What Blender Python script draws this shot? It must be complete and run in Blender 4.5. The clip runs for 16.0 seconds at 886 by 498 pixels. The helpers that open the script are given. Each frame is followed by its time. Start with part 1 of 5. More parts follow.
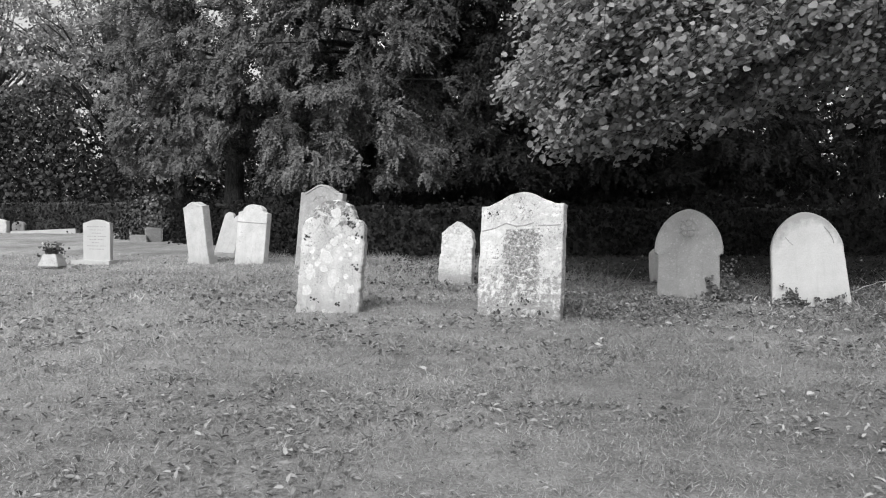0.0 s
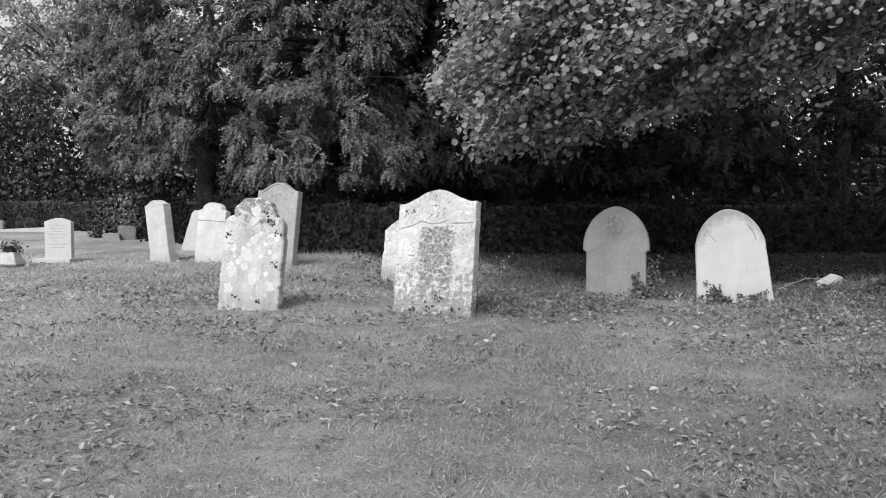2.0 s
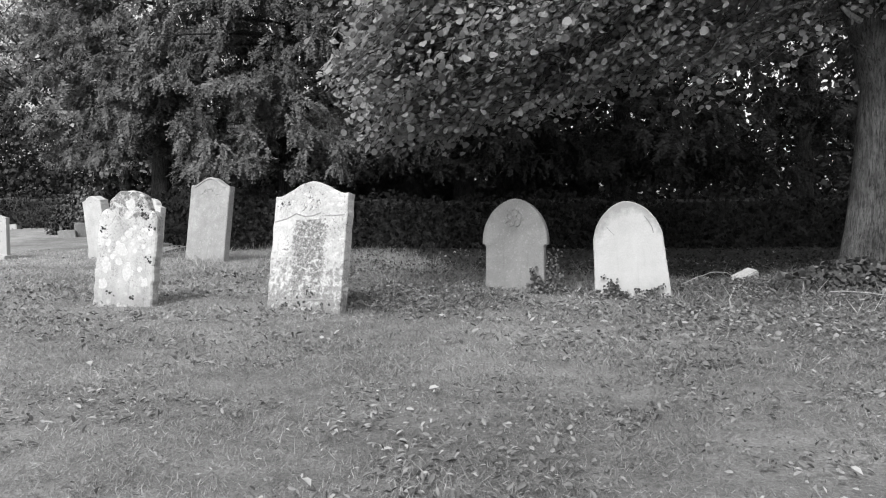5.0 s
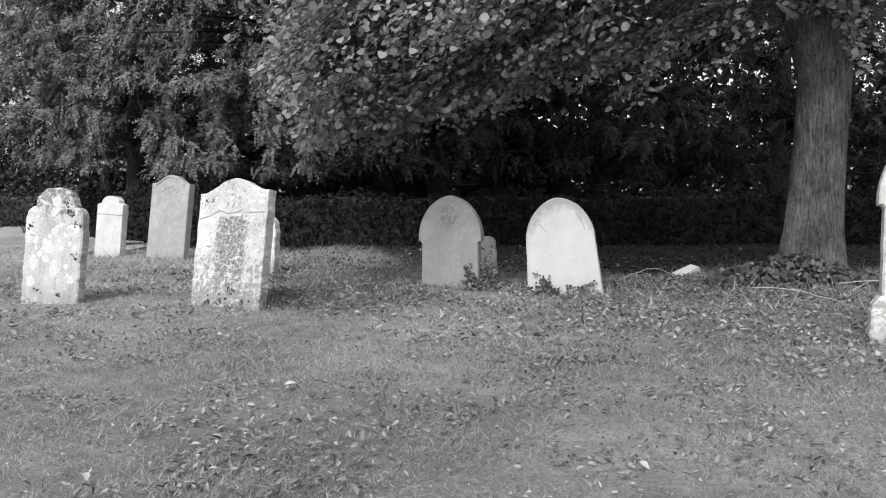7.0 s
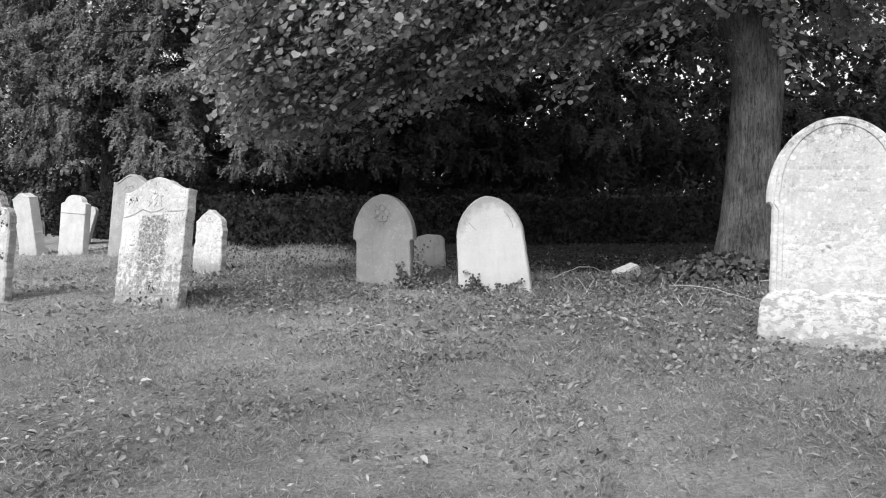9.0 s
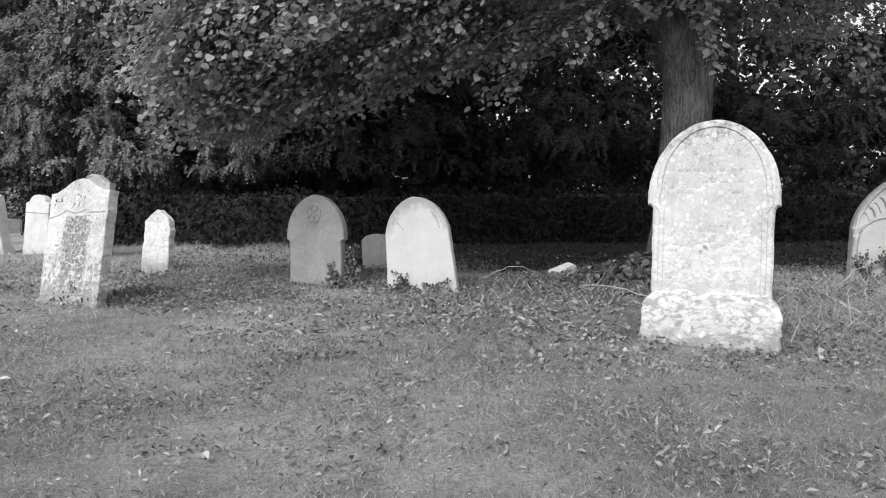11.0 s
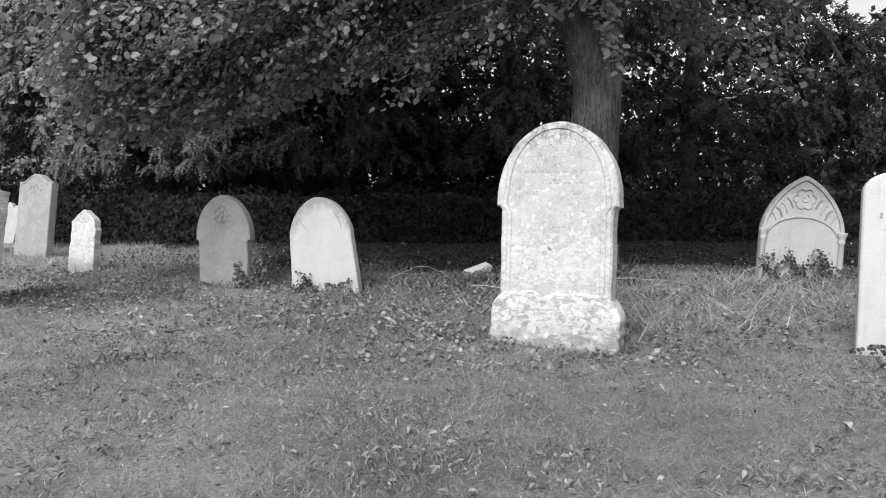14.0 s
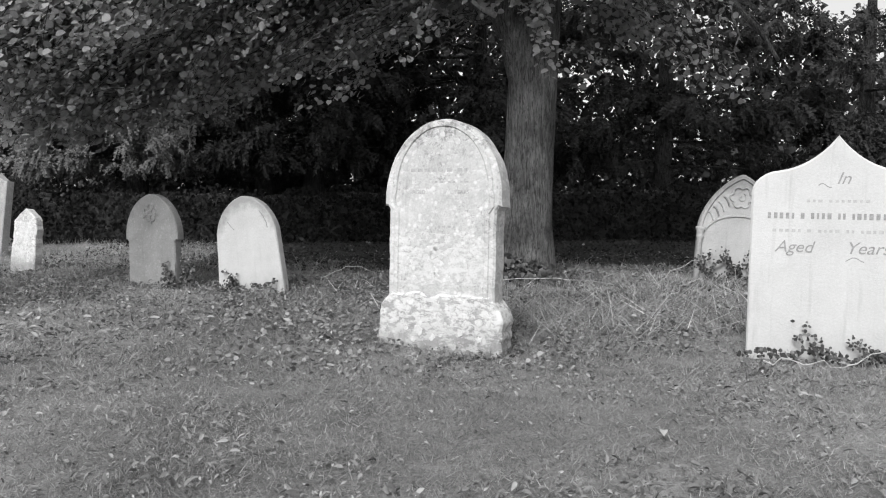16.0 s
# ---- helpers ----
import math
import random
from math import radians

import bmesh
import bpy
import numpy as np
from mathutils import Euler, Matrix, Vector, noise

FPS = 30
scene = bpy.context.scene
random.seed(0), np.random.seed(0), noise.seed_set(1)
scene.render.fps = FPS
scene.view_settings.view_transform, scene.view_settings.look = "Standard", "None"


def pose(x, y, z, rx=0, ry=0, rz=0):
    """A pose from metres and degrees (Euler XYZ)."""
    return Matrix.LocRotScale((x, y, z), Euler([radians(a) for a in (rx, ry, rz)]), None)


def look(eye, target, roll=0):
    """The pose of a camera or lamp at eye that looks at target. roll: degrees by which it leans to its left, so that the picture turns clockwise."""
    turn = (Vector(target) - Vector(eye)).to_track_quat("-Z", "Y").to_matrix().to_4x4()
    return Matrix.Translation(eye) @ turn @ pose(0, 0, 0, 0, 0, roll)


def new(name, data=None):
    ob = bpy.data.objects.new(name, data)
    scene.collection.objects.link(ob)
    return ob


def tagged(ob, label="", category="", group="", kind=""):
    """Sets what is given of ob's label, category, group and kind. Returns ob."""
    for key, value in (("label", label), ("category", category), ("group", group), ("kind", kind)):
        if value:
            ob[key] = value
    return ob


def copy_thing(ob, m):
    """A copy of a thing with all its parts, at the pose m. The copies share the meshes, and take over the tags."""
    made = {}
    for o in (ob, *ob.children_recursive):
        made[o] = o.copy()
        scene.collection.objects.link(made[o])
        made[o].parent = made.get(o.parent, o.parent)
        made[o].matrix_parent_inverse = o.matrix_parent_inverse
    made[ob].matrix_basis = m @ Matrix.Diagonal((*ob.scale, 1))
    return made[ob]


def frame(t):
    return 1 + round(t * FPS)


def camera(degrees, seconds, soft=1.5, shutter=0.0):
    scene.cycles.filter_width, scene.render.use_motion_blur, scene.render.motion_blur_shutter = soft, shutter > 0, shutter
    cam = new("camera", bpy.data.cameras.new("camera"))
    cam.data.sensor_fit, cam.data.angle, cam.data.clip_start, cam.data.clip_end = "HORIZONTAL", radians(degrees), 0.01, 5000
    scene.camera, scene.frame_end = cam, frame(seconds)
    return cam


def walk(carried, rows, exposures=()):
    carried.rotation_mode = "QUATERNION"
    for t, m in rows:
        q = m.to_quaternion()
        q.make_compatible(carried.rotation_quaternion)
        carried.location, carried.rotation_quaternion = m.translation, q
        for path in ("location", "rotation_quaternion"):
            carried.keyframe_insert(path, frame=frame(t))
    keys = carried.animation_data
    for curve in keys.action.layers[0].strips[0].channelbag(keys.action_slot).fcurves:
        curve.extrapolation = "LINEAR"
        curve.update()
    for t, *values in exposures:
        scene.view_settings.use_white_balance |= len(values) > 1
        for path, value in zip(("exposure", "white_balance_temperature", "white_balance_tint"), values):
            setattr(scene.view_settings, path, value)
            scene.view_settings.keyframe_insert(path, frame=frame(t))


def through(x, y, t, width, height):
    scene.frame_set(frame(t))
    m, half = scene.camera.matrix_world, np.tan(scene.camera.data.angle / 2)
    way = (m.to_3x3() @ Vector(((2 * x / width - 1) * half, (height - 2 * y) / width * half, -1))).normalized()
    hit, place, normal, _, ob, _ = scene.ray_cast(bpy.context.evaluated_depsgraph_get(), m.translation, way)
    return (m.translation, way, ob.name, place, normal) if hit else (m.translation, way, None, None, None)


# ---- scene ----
cam = camera(61.6, 16.0, 1.1)
METRES, EYE, TILT, LEAN, TURN = 6.0, 0.91, -2.6, 0.0, 0.0
ROWS = [
    (0.0, 0.0, 0.0, 0.0, 0.0, 0.0, -0.0),
    (0.5, 0.0329, -0.0008, -0.0003, 0.02, -0.03, 0.02),
    (1.0, 0.0669, -0.0026, -0.0003, 0.04, -0.09, 0.06),
    (1.5, 0.101, -0.0057, -0.0003, 0.06, -0.14, 0.09),
    (2.0, 0.1334, -0.007, -0.0004, 0.08, -0.18, 0.11),
    (2.5, 0.1658, -0.0035, -0.0007, 0.11, -0.22, 0.14),
    (3.0, 0.1966, 0.0048, -0.0024, 0.12, -0.25, 0.18),
    (3.5, 0.2271, 0.0149, -0.0045, 0.11, -0.28, 0.19),
    (4.0, 0.259, 0.0242, -0.0062, 0.11, -0.31, 0.2),
    (4.5, 0.293, 0.0311, -0.0067, 0.14, -0.35, 0.25),
    (7.0, 0.4434, 0.0346, -0.0099, 0.27, -0.53, 0.37),
    (7.5, 0.4738, 0.034, -0.0122, 0.29, -0.55, 0.37),
    (8.0, 0.5035, 0.0357, -0.0128, 0.32, -0.57, 0.39),
    (8.5, 0.5336, 0.0343, -0.0128, 0.34, -0.59, 0.43),
    (9.0, 0.5651, 0.029, -0.0112, 0.36, -0.63, 0.44),
    (11.5, 0.7257, 0.0079, -0.0078, 0.54, -0.78, 0.44),
    (12.0, 0.7577, -0.0004, -0.0051, 0.52, -0.78, 0.41),
    (12.5, 0.7853, -0.0051, -0.0018, 0.53, -0.76, 0.41),
    (13.0, 0.8117, -0.0049, -0.0064, 0.52, -0.79, 0.41),
    (13.5, 0.8374, 0.0029, -0.0083, 0.48, -0.82, 0.44),
    (14.0, 0.8602, 0.0111, -0.008, 0.47, -0.85, 0.46),
    (14.5, 0.8853, 0.0167, -0.0102, 0.49, -0.87, 0.44),
    (15.0, 0.9155, 0.0183, -0.0113, 0.53, -0.92, 0.45),
    (15.5, 0.9507, 0.0236, -0.0095, 0.56, -0.96, 0.45),
    (16.0, 0.9855, 0.0291, -0.0073, 0.57, -0.97, 0.45),
]
walk(cam, [(t, pose(0, 0, EYE, TILT, LEAN, TURN) @ pose(METRES * x, METRES * y, METRES * z, 90 + pitch, roll, yaw)) for t, x, y, z, yaw, pitch, roll in ROWS],
     [(0.0, -0.12), (3.0, -0.04), (7.0, 0.06), (13.0, 0.04), (16.0, -0.06)])

SKY_STRENGTH, SUN_STRENGTH, CLOUD = 0.15, 3.1, 2.0

# ---- world and sun: bright thin overcast, grey picture ----
SUN_EL, SUN_AZ = radians(47), radians(203)      # azimuth of the sun, clockwise from +y
world = bpy.data.worlds.new("sky")
scene.world = world
world.use_nodes = True
wn, wl = world.node_tree.nodes, world.node_tree.links
sky = wn.new("ShaderNodeTexSky")
sky.sky_type, sky.sun_disc = "NISHITA", False
sky.sun_elevation, sky.sun_rotation = SUN_EL, SUN_AZ
sky.air_density, sky.dust_density = 1.6, 4.0
grey = wn.new("ShaderNodeRGBToBW")
wl.new(sky.outputs[0], grey.inputs[0])
cloud = wn.new("ShaderNodeMath")       # an even veil of thin white cloud over the whole sky
cloud.operation = "ADD"
cloud.inputs[1].default_value = CLOUD
wl.new(grey.outputs[0], cloud.inputs[0])
wl.new(cloud.outputs[0], wn["Background"].inputs["Color"])
wn["Background"].inputs["Strength"].default_value = SKY_STRENGTH
sun_dir = Vector((math.sin(SUN_AZ) * math.cos(SUN_EL), math.cos(SUN_AZ) * math.cos(SUN_EL), math.sin(SUN_EL)))
sun = new("sun", bpy.data.lights.new("sun", "SUN"))
sun.data.energy, sun.data.angle = SUN_STRENGTH, radians(20)
sun.matrix_world = look(sun_dir * 40, (0, 0, 0))


# ---- materials: a black-and-white picture, so every colour is a grey ----
def g(v):
    return (v, v, v, 1)


class Nodes:
    """A short way to wire a procedural material."""

    def __init__(self, name, rough=0.9, spec=0.3):
        self.m = bpy.data.materials.new(name)
        self.m.use_nodes = True
        self.n, self.l = self.m.node_tree.nodes, self.m.node_tree.links
        self.b = self.n["Principled BSDF"]
        self.b.inputs["Roughness"].default_value = rough
        self.b.inputs["Specular IOR Level"].default_value = spec
        self.tc = self.n.new("ShaderNodeTexCoord")

    def put(self, sock, v):
        if hasattr(v, "is_linked"):
            self.l.new(v, sock)
        else:
            sock.default_value = v

    def pos(self, scale=(1, 1, 1), where="Object"):
        mp = self.n.new("ShaderNodeMapping")
        mp.inputs["Scale"].default_value = scale
        self.l.new(self.tc.outputs[where], mp.inputs[0])
        return mp.outputs[0]

    def world(self):
        return self.n.new("ShaderNodeNewGeometry").outputs["Position"]

    def noise(self, vec, scale, detail=4, rough=0.6, dist=0.0):
        k = self.n.new("ShaderNodeTexNoise")
        k.inputs["Scale"].default_value, k.inputs["Detail"].default_value = scale, detail
        k.inputs["Roughness"].default_value, k.inputs["Distortion"].default_value = rough, dist
        self.l.new(vec, k.inputs["Vector"])
        return k.outputs["Fac"]

    def cells(self, vec, scale, feature="F1", rand=1.0):
        k = self.n.new("ShaderNodeTexVoronoi")
        k.feature = feature
        k.inputs["Scale"].default_value, k.inputs["Randomness"].default_value = scale, rand
        self.l.new(vec, k.inputs["Vector"])
        return k.outputs["Distance"]

    def ramp(self, v, *stops):
        k = self.n.new("ShaderNodeValToRGB")
        e = k.color_ramp.elements
        while len(e) < len(stops):
            e.new(0.5)
        for el, (p, c) in zip(e, stops):
            el.position, el.color = p, g(c)
        self.l.new(v, k.inputs[0])
        return k.outputs[0]

    def math(self, op, a, b=0.0, clamp=False):
        k = self.n.new("ShaderNodeMath")
        k.operation, k.use_clamp = op, clamp
        self.put(k.inputs[0], a)
        self.put(k.inputs[1], b)
        return k.outputs[0]

    def mix(self, fac, a, b, how="MIX"):
        k = self.n.new("ShaderNodeMix")
        k.data_type, k.blend_type = "RGBA", how
        self.put(k.inputs[0], fac)
        self.put(k.inputs[6], g(a) if isinstance(a, float) else a)
        self.put(k.inputs[7], g(b) if isinstance(b, float) else b)
        return k.outputs[2]

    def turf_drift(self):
        """Brightness gradient painted along x with noise: paler turf at low x, darkest midway."""
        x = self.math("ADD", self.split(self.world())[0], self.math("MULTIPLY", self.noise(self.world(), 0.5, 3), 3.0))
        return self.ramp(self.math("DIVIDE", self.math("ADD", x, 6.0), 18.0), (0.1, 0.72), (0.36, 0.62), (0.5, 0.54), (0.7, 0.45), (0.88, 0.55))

    def split(self, vec):
        k = self.n.new("ShaderNodeSeparateXYZ")
        self.l.new(vec, k.inputs[0])
        return k.outputs

    def done(self, colour, height=None, depth=0.004, strength=0.6):
        self.put(self.b.inputs["Base Color"], colour)
        if height is not None:
            k = self.n.new("ShaderNodeBump")
            k.inputs["Strength"].default_value, k.inputs["Distance"].default_value = strength, depth
            self.l.new(height, k.inputs["Height"])
            self.l.new(k.outputs[0], self.b.inputs["Normal"])
        return self.m


STONE = 0.7     # how far the stones fall short of the lightest grey


def stone_material(name, base, vary=0.12, dark=0.3, lichen=0.0, lichen_scale=16.0, speck=0.0, low_dirt=0.3, panel=None, crown=None, clean=0.0, mottle=None, crust=None):
    """Weathered headstone: base grey, cloudy stains, pale lichen rings, dark specks, splash dirt with its own ragged edge.
    clean: 1 for a smooth unweathered face. mottle: z of full and of no blackening, and how much.
    panel: x0, x1, z0, z1, grey of a decayed field on the face. crown: x, z, r0, r1 of a weathered band round the head."""
    base = base * STONE
    k = Nodes(name, 0.92, 0.2)
    v = k.pos()
    big, mid, fine = k.noise(v, 2.2, 5, 0.65, 0.6), k.noise(v, 9, 6, 0.7), k.noise(v, 70, 4, 0.7)
    col = k.ramp(big, (0.3, max(0.0, base - vary)), (0.68, min(0.9, base + vary * 0.5)))
    col = k.mix(k.ramp(mid, (0.46, 0.0), (0.66, 0.6 * (1 - clean))), col, base * 0.68)
    col = k.mix(0.42 * (1 - 0.7 * clean), col, k.ramp(fine, (0.3, 0.15), (0.7, 0.85)), "SOFT_LIGHT")
    streak = k.noise(k.pos((14, 14, 1.1)), 1.6, 4, 0.6)
    col = k.mix(k.ramp(streak, (0.55, 0.0), (0.75, dark)), col, base * 0.55)
    if panel:
        x0, x1, z0, z1, tone = panel
        s = k.split(v)
        wob = k.math("MULTIPLY", k.math("SUBTRACT", k.noise(v, 22, 6, 0.75), 0.5), 0.34)
        ex = k.math("ADD", s[0], wob)
        ez = k.math("ADD", s[2], wob)
        inside = k.math("MULTIPLY",
                        k.math("MULTIPLY", k.ramp(k.math("SUBTRACT", ex, x0 - 0.5), (0.49, 0.0), (0.51, 1.0)), k.ramp(k.math("SUBTRACT", x1 + 0.5, ex), (0.49, 0.0), (0.51, 1.0))),
                        k.math("MULTIPLY", k.ramp(k.math("SUBTRACT", ez, z0 - 0.5), (0.44, 0.0), (0.6, 1.0)), k.ramp(k.math("SUBTRACT", z1 + 0.5, s[2]), (0.495, 0.0), (0.505, 1.0))))
        rough_field = k.ramp(k.noise(v, 30, 7, 0.8), (0.38, tone * 0.3), (0.49, tone), (0.62, tone * 3.0))
        col = k.mix(k.math("MULTIPLY", inside, 0.94), col, rough_field)
    if crown:
        cx, cz, r0, r1 = crown
        s = k.split(v)
        dx, dz = k.math("SUBTRACT", s[0], cx), k.math("SUBTRACT", s[2], cz)
        r = k.math("SQRT", k.math("ADD", k.math("MULTIPLY", dx, dx), k.math("MULTIPLY", dz, dz)))
        r = k.math("ADD", r, k.math("MULTIPLY", k.math("SUBTRACT", k.noise(v, 6, 6, 0.7), 0.5), 0.42))
        band = k.ramp(k.math("DIVIDE", k.math("SUBTRACT", r, r0), r1 - r0), (0.0, 0.0), (1.0, 1.0))
        up = k.ramp(k.math("ADD", dz, 0.5), (0.45, 0.0), (0.62, 1.0))
        col = k.mix(k.math("MULTIPLY", k.math("MULTIPLY", band, up), 0.9), col, base * 0.56)
    if lichen:
        d = k.cells(v, lichen_scale)
        d = k.math("ADD", d, k.math("MULTIPLY", k.math("SUBTRACT", fine, 0.5), 0.18))
        some = k.ramp(k.noise(v, lichen_scale * 0.33, 3), (0.44, 0.0), (0.56, 1.0))
        col = k.mix(k.math("MULTIPLY", k.math("MULTIPLY", k.ramp(d, (0.26, 1.0), (0.36, 0.0)), some), lichen), col, 0.64)
    if crust:
        z0, z1, much = crust
        s = k.split(v)
        mid_z = k.math("ABSOLUTE", k.math("DIVIDE", k.math("SUBTRACT", s[2], (z0 + z1) / 2), (z1 - z0) / 2))
        where = k.ramp(mid_z, (0.35, 1.0), (1.0, 0.0))
        scab = k.math("ADD", k.noise(k.pos((9, 9, 17)), 1.5, 7, 0.72, 0.4), k.math("MULTIPLY", where, 0.1))
        col = k.mix(k.math("MULTIPLY", k.ramp(scab, (0.56, 0.0), (0.62, 1.0)), much), col, 0.68)
        col = k.mix(k.math("MULTIPLY", k.ramp(k.noise(k.pos((7, 7, 13)), 2.1, 7, 0.75), (0.56, 0.0), (0.66, 0.5)), where), col, base * 0.5)
    if mottle:
        z0, z1, much = mottle
        s = k.split(v)
        where = k.math("SUBTRACT", 1.0, k.math("DIVIDE", k.math("SUBTRACT", s[2], z0), z1 - z0), True)
        blot = k.math("ADD", k.noise(v, 15, 7, 0.75, 0.5), k.math("MULTIPLY", where, 0.16))
        amount = k.math("MULTIPLY", k.math("MULTIPLY", k.ramp(blot, (0.56, 0.0), (0.64, 1.0)), k.ramp(where, (0.0, 0.0), (0.35, 1.0))), much)
        col = k.mix(amount, col, k.ramp(k.noise(v, 60, 4, 0.7), (0.35, 0.06), (0.65, base * 0.55)))
    if speck:
        d = k.noise(v, 34, 6, 0.8)
        some = k.ramp(k.noise(v, 3.2, 3), (0.4, 0.0), (0.6, 1.0))
        col = k.mix(k.math("MULTIPLY", k.math("MULTIPLY", k.ramp(d, (0.53, 0.0), (0.6, 1.0)), some), speck), col, 0.1)
    if low_dirt:
        s = k.split(v)
        h = k.math("ADD", s[2], k.math("MULTIPLY", k.math("SUBTRACT", k.noise(v, 16, 5, 0.7), 0.5), 0.22))
        col = k.mix(k.ramp(h, (0.03, low_dirt), (0.2, 0.0)), col, 0.16)
    height = k.math("ADD", k.math("MULTIPLY", mid, 0.6), k.math("MULTIPLY", fine, 0.5))
    return k.done(col, height, 0.008, 0.55)


def plain_material(name, a, b, scale=8.0, rough=0.9, bump=0.004, stretch=(1, 1, 1), spec=0.3):
    k = Nodes(name, rough, spec)
    v = k.pos(stretch)
    n1, n2 = k.noise(v, scale, 5), k.noise(v, scale * 9, 4, 0.7)
    col = k.mix(0.4, k.ramp(n1, (0.32, a), (0.68, b)), k.ramp(n2, (0.3, 0.2), (0.7, 0.8)), "SOFT_LIGHT")
    return k.done(col, k.math("ADD", n1, n2), bump)


def leaf_material(name, lo, hi, patch=(0.75, 1.15, 0.6), rough=0.55, through=0.35, spec=0.4, turf=False):
    """Foliage: a tone for every leaf, broad patches, some light through the blade."""
    k = Nodes(name, rough, spec)
    r = k.n.new("ShaderNodeNewGeometry").outputs["Random Per Island"]
    col = k.ramp(r, (0.0, lo), (0.7, (lo + hi) / 2), (1.0, hi))
    big = k.ramp(k.noise(k.world(), patch[2], 3), (0.35, patch[0] * 0.5), (0.65, patch[1] * 0.5))
    col = k.mix(1.0, col, k.mix(1.0, big, 2.0, "MULTIPLY"), "MULTIPLY")
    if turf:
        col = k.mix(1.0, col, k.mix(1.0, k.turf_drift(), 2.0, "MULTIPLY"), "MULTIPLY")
    vein = k.noise(k.world(), 90, 2)
    col = k.mix(0.3, col, k.ramp(vein, (0.3, 0.25), (0.7, 0.75)), "SOFT_LIGHT")
    k.put(k.b.inputs["Base Color"], col)
    if through:
        tr, mx = k.n.new("ShaderNodeBsdfTranslucent"), k.n.new("ShaderNodeMixShader")
        k.l.new(col, tr.inputs["Color"])
        mx.inputs[0].default_value = through
        k.l.new(k.b.outputs[0], mx.inputs[1])
        k.l.new(tr.outputs[0], mx.inputs[2])
        k.l.new(mx.outputs[0], k.n["Material Output"].inputs["Surface"])
    return k.m


def ground_material():
    k = Nodes("turf_soil", 0.95, 0.15)
    v = k.world()
    big, mid, fine = k.noise(v, 0.55, 4), k.noise(v, 5, 5, 0.7), k.noise(v, 60, 5, 0.75)
    col = k.ramp(big, (0.35, 0.14), (0.65, 0.25))
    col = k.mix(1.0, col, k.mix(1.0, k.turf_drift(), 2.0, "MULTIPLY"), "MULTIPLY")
    col = k.mix(0.6, col, k.ramp(mid, (0.3, 0.2), (0.7, 0.8)), "SOFT_LIGHT")
    col = k.mix(0.7, col, k.ramp(fine, (0.3, 0.1), (0.7, 0.9)), "SOFT_LIGHT")
    return k.done(col, k.math("ADD", mid, fine), 0.02, 0.8)


def bark_material(name, a, b):
    k = Nodes(name, 0.95, 0.2)
    ridge = k.noise(k.pos((11, 11, 1.3)), 3.0, 6, 0.7, 0.5)
    crack = k.noise(k.pos((34, 34, 4.2)), 1.5, 5, 0.75, 1.2)
    plate = k.noise(k.pos((20, 20, 13)), 1.4, 4, 0.7)
    patch = k.noise(k.pos(), 2.6, 5)
    col = k.ramp(ridge, (0.38, a), (0.6, b))
    col = k.mix(k.ramp(crack, (0.5, 0.0), (0.58, 0.85)), col, a * 0.4)
    col = k.mix(k.ramp(plate, (0.58, 0.0), (0.66, 0.6)), col, a * 0.5)
    col = k.mix(0.7, col, k.ramp(patch, (0.35, 0.15), (0.65, 0.9)), "SOFT_LIGHT")
    return k.done(col, k.math("SUBTRACT", ridge, k.math("ADD", k.math("MULTIPLY", crack, 0.9), k.math("MULTIPLY", plate, 0.3))), 0.05, 1.0)


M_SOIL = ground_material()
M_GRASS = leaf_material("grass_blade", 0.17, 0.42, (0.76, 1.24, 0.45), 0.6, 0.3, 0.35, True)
M_STRAW = leaf_material("dry_straw", 0.28, 0.58, (0.9, 1.1, 0.6), 0.6, 0.2)
M_LITTER = leaf_material("dead_leaf", 0.08, 0.43, (0.8, 1.1, 0.8), 0.85, 0.15, 0.2)
M_PALE = leaf_material("pale_dead_leaf", 0.32, 0.52, (0.9, 1.1, 0.8), 0.7, 0.15)
M_COVER = leaf_material("ground_cover_leaf", 0.12, 0.36, (0.75, 1.15, 0.7), 0.6, 0.25, 0.25)
M_IVY = leaf_material("ivy_leaf", 0.045, 0.13, (0.7, 1.15, 0.9), 0.4, 0.15)
# near-black copy of the ivy: shade under the trees painted into its tone
M_SHADED_WALL_IVY = leaf_material("shaded_wall_ivy_leaf", 0.008, 0.024, (0.6, 1.2, 0.7), 0.7, 0.1, 0.15)
M_LIME = leaf_material("lime_leaf", 0.27, 0.38, (0.8, 1.2, 0.7), 0.75, 0.38, 0.2)
M_YEW = leaf_material("yew_needle", 0.07, 0.175, (0.7, 1.2, 0.5), 0.6, 0.15)
# yew needles again, darker: shade behind the lime painted into the colour
M_SHADED_CONIFER = leaf_material("shaded_conifer_needle", 0.02, 0.055, (0.7, 1.2, 0.5), 0.6, 0.1)
M_BROAD = leaf_material("broad_leaf", 0.16, 0.44, (0.75, 1.2, 0.4), 0.5, 0.35)
M_WOODS = leaf_material("woodland_leaf", 0.025, 0.08, (0.7, 1.2, 0.3), 0.6, 0.2)
M_BARK = bark_material("lime_bark", 0.11, 0.21)
M_BARK_DARK = bark_material("dark_bark", 0.05, 0.13)
M_TWIG = plain_material("dry_twig", 0.28, 0.46, 30, 0.8, 0.002)
# leafy earth, darkened below its own tone to hold the trees' shade
M_EARTH = plain_material("shaded_leafy_earth", 0.02, 0.05, 4, 0.97, 0.02)
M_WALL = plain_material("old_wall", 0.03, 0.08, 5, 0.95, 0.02)


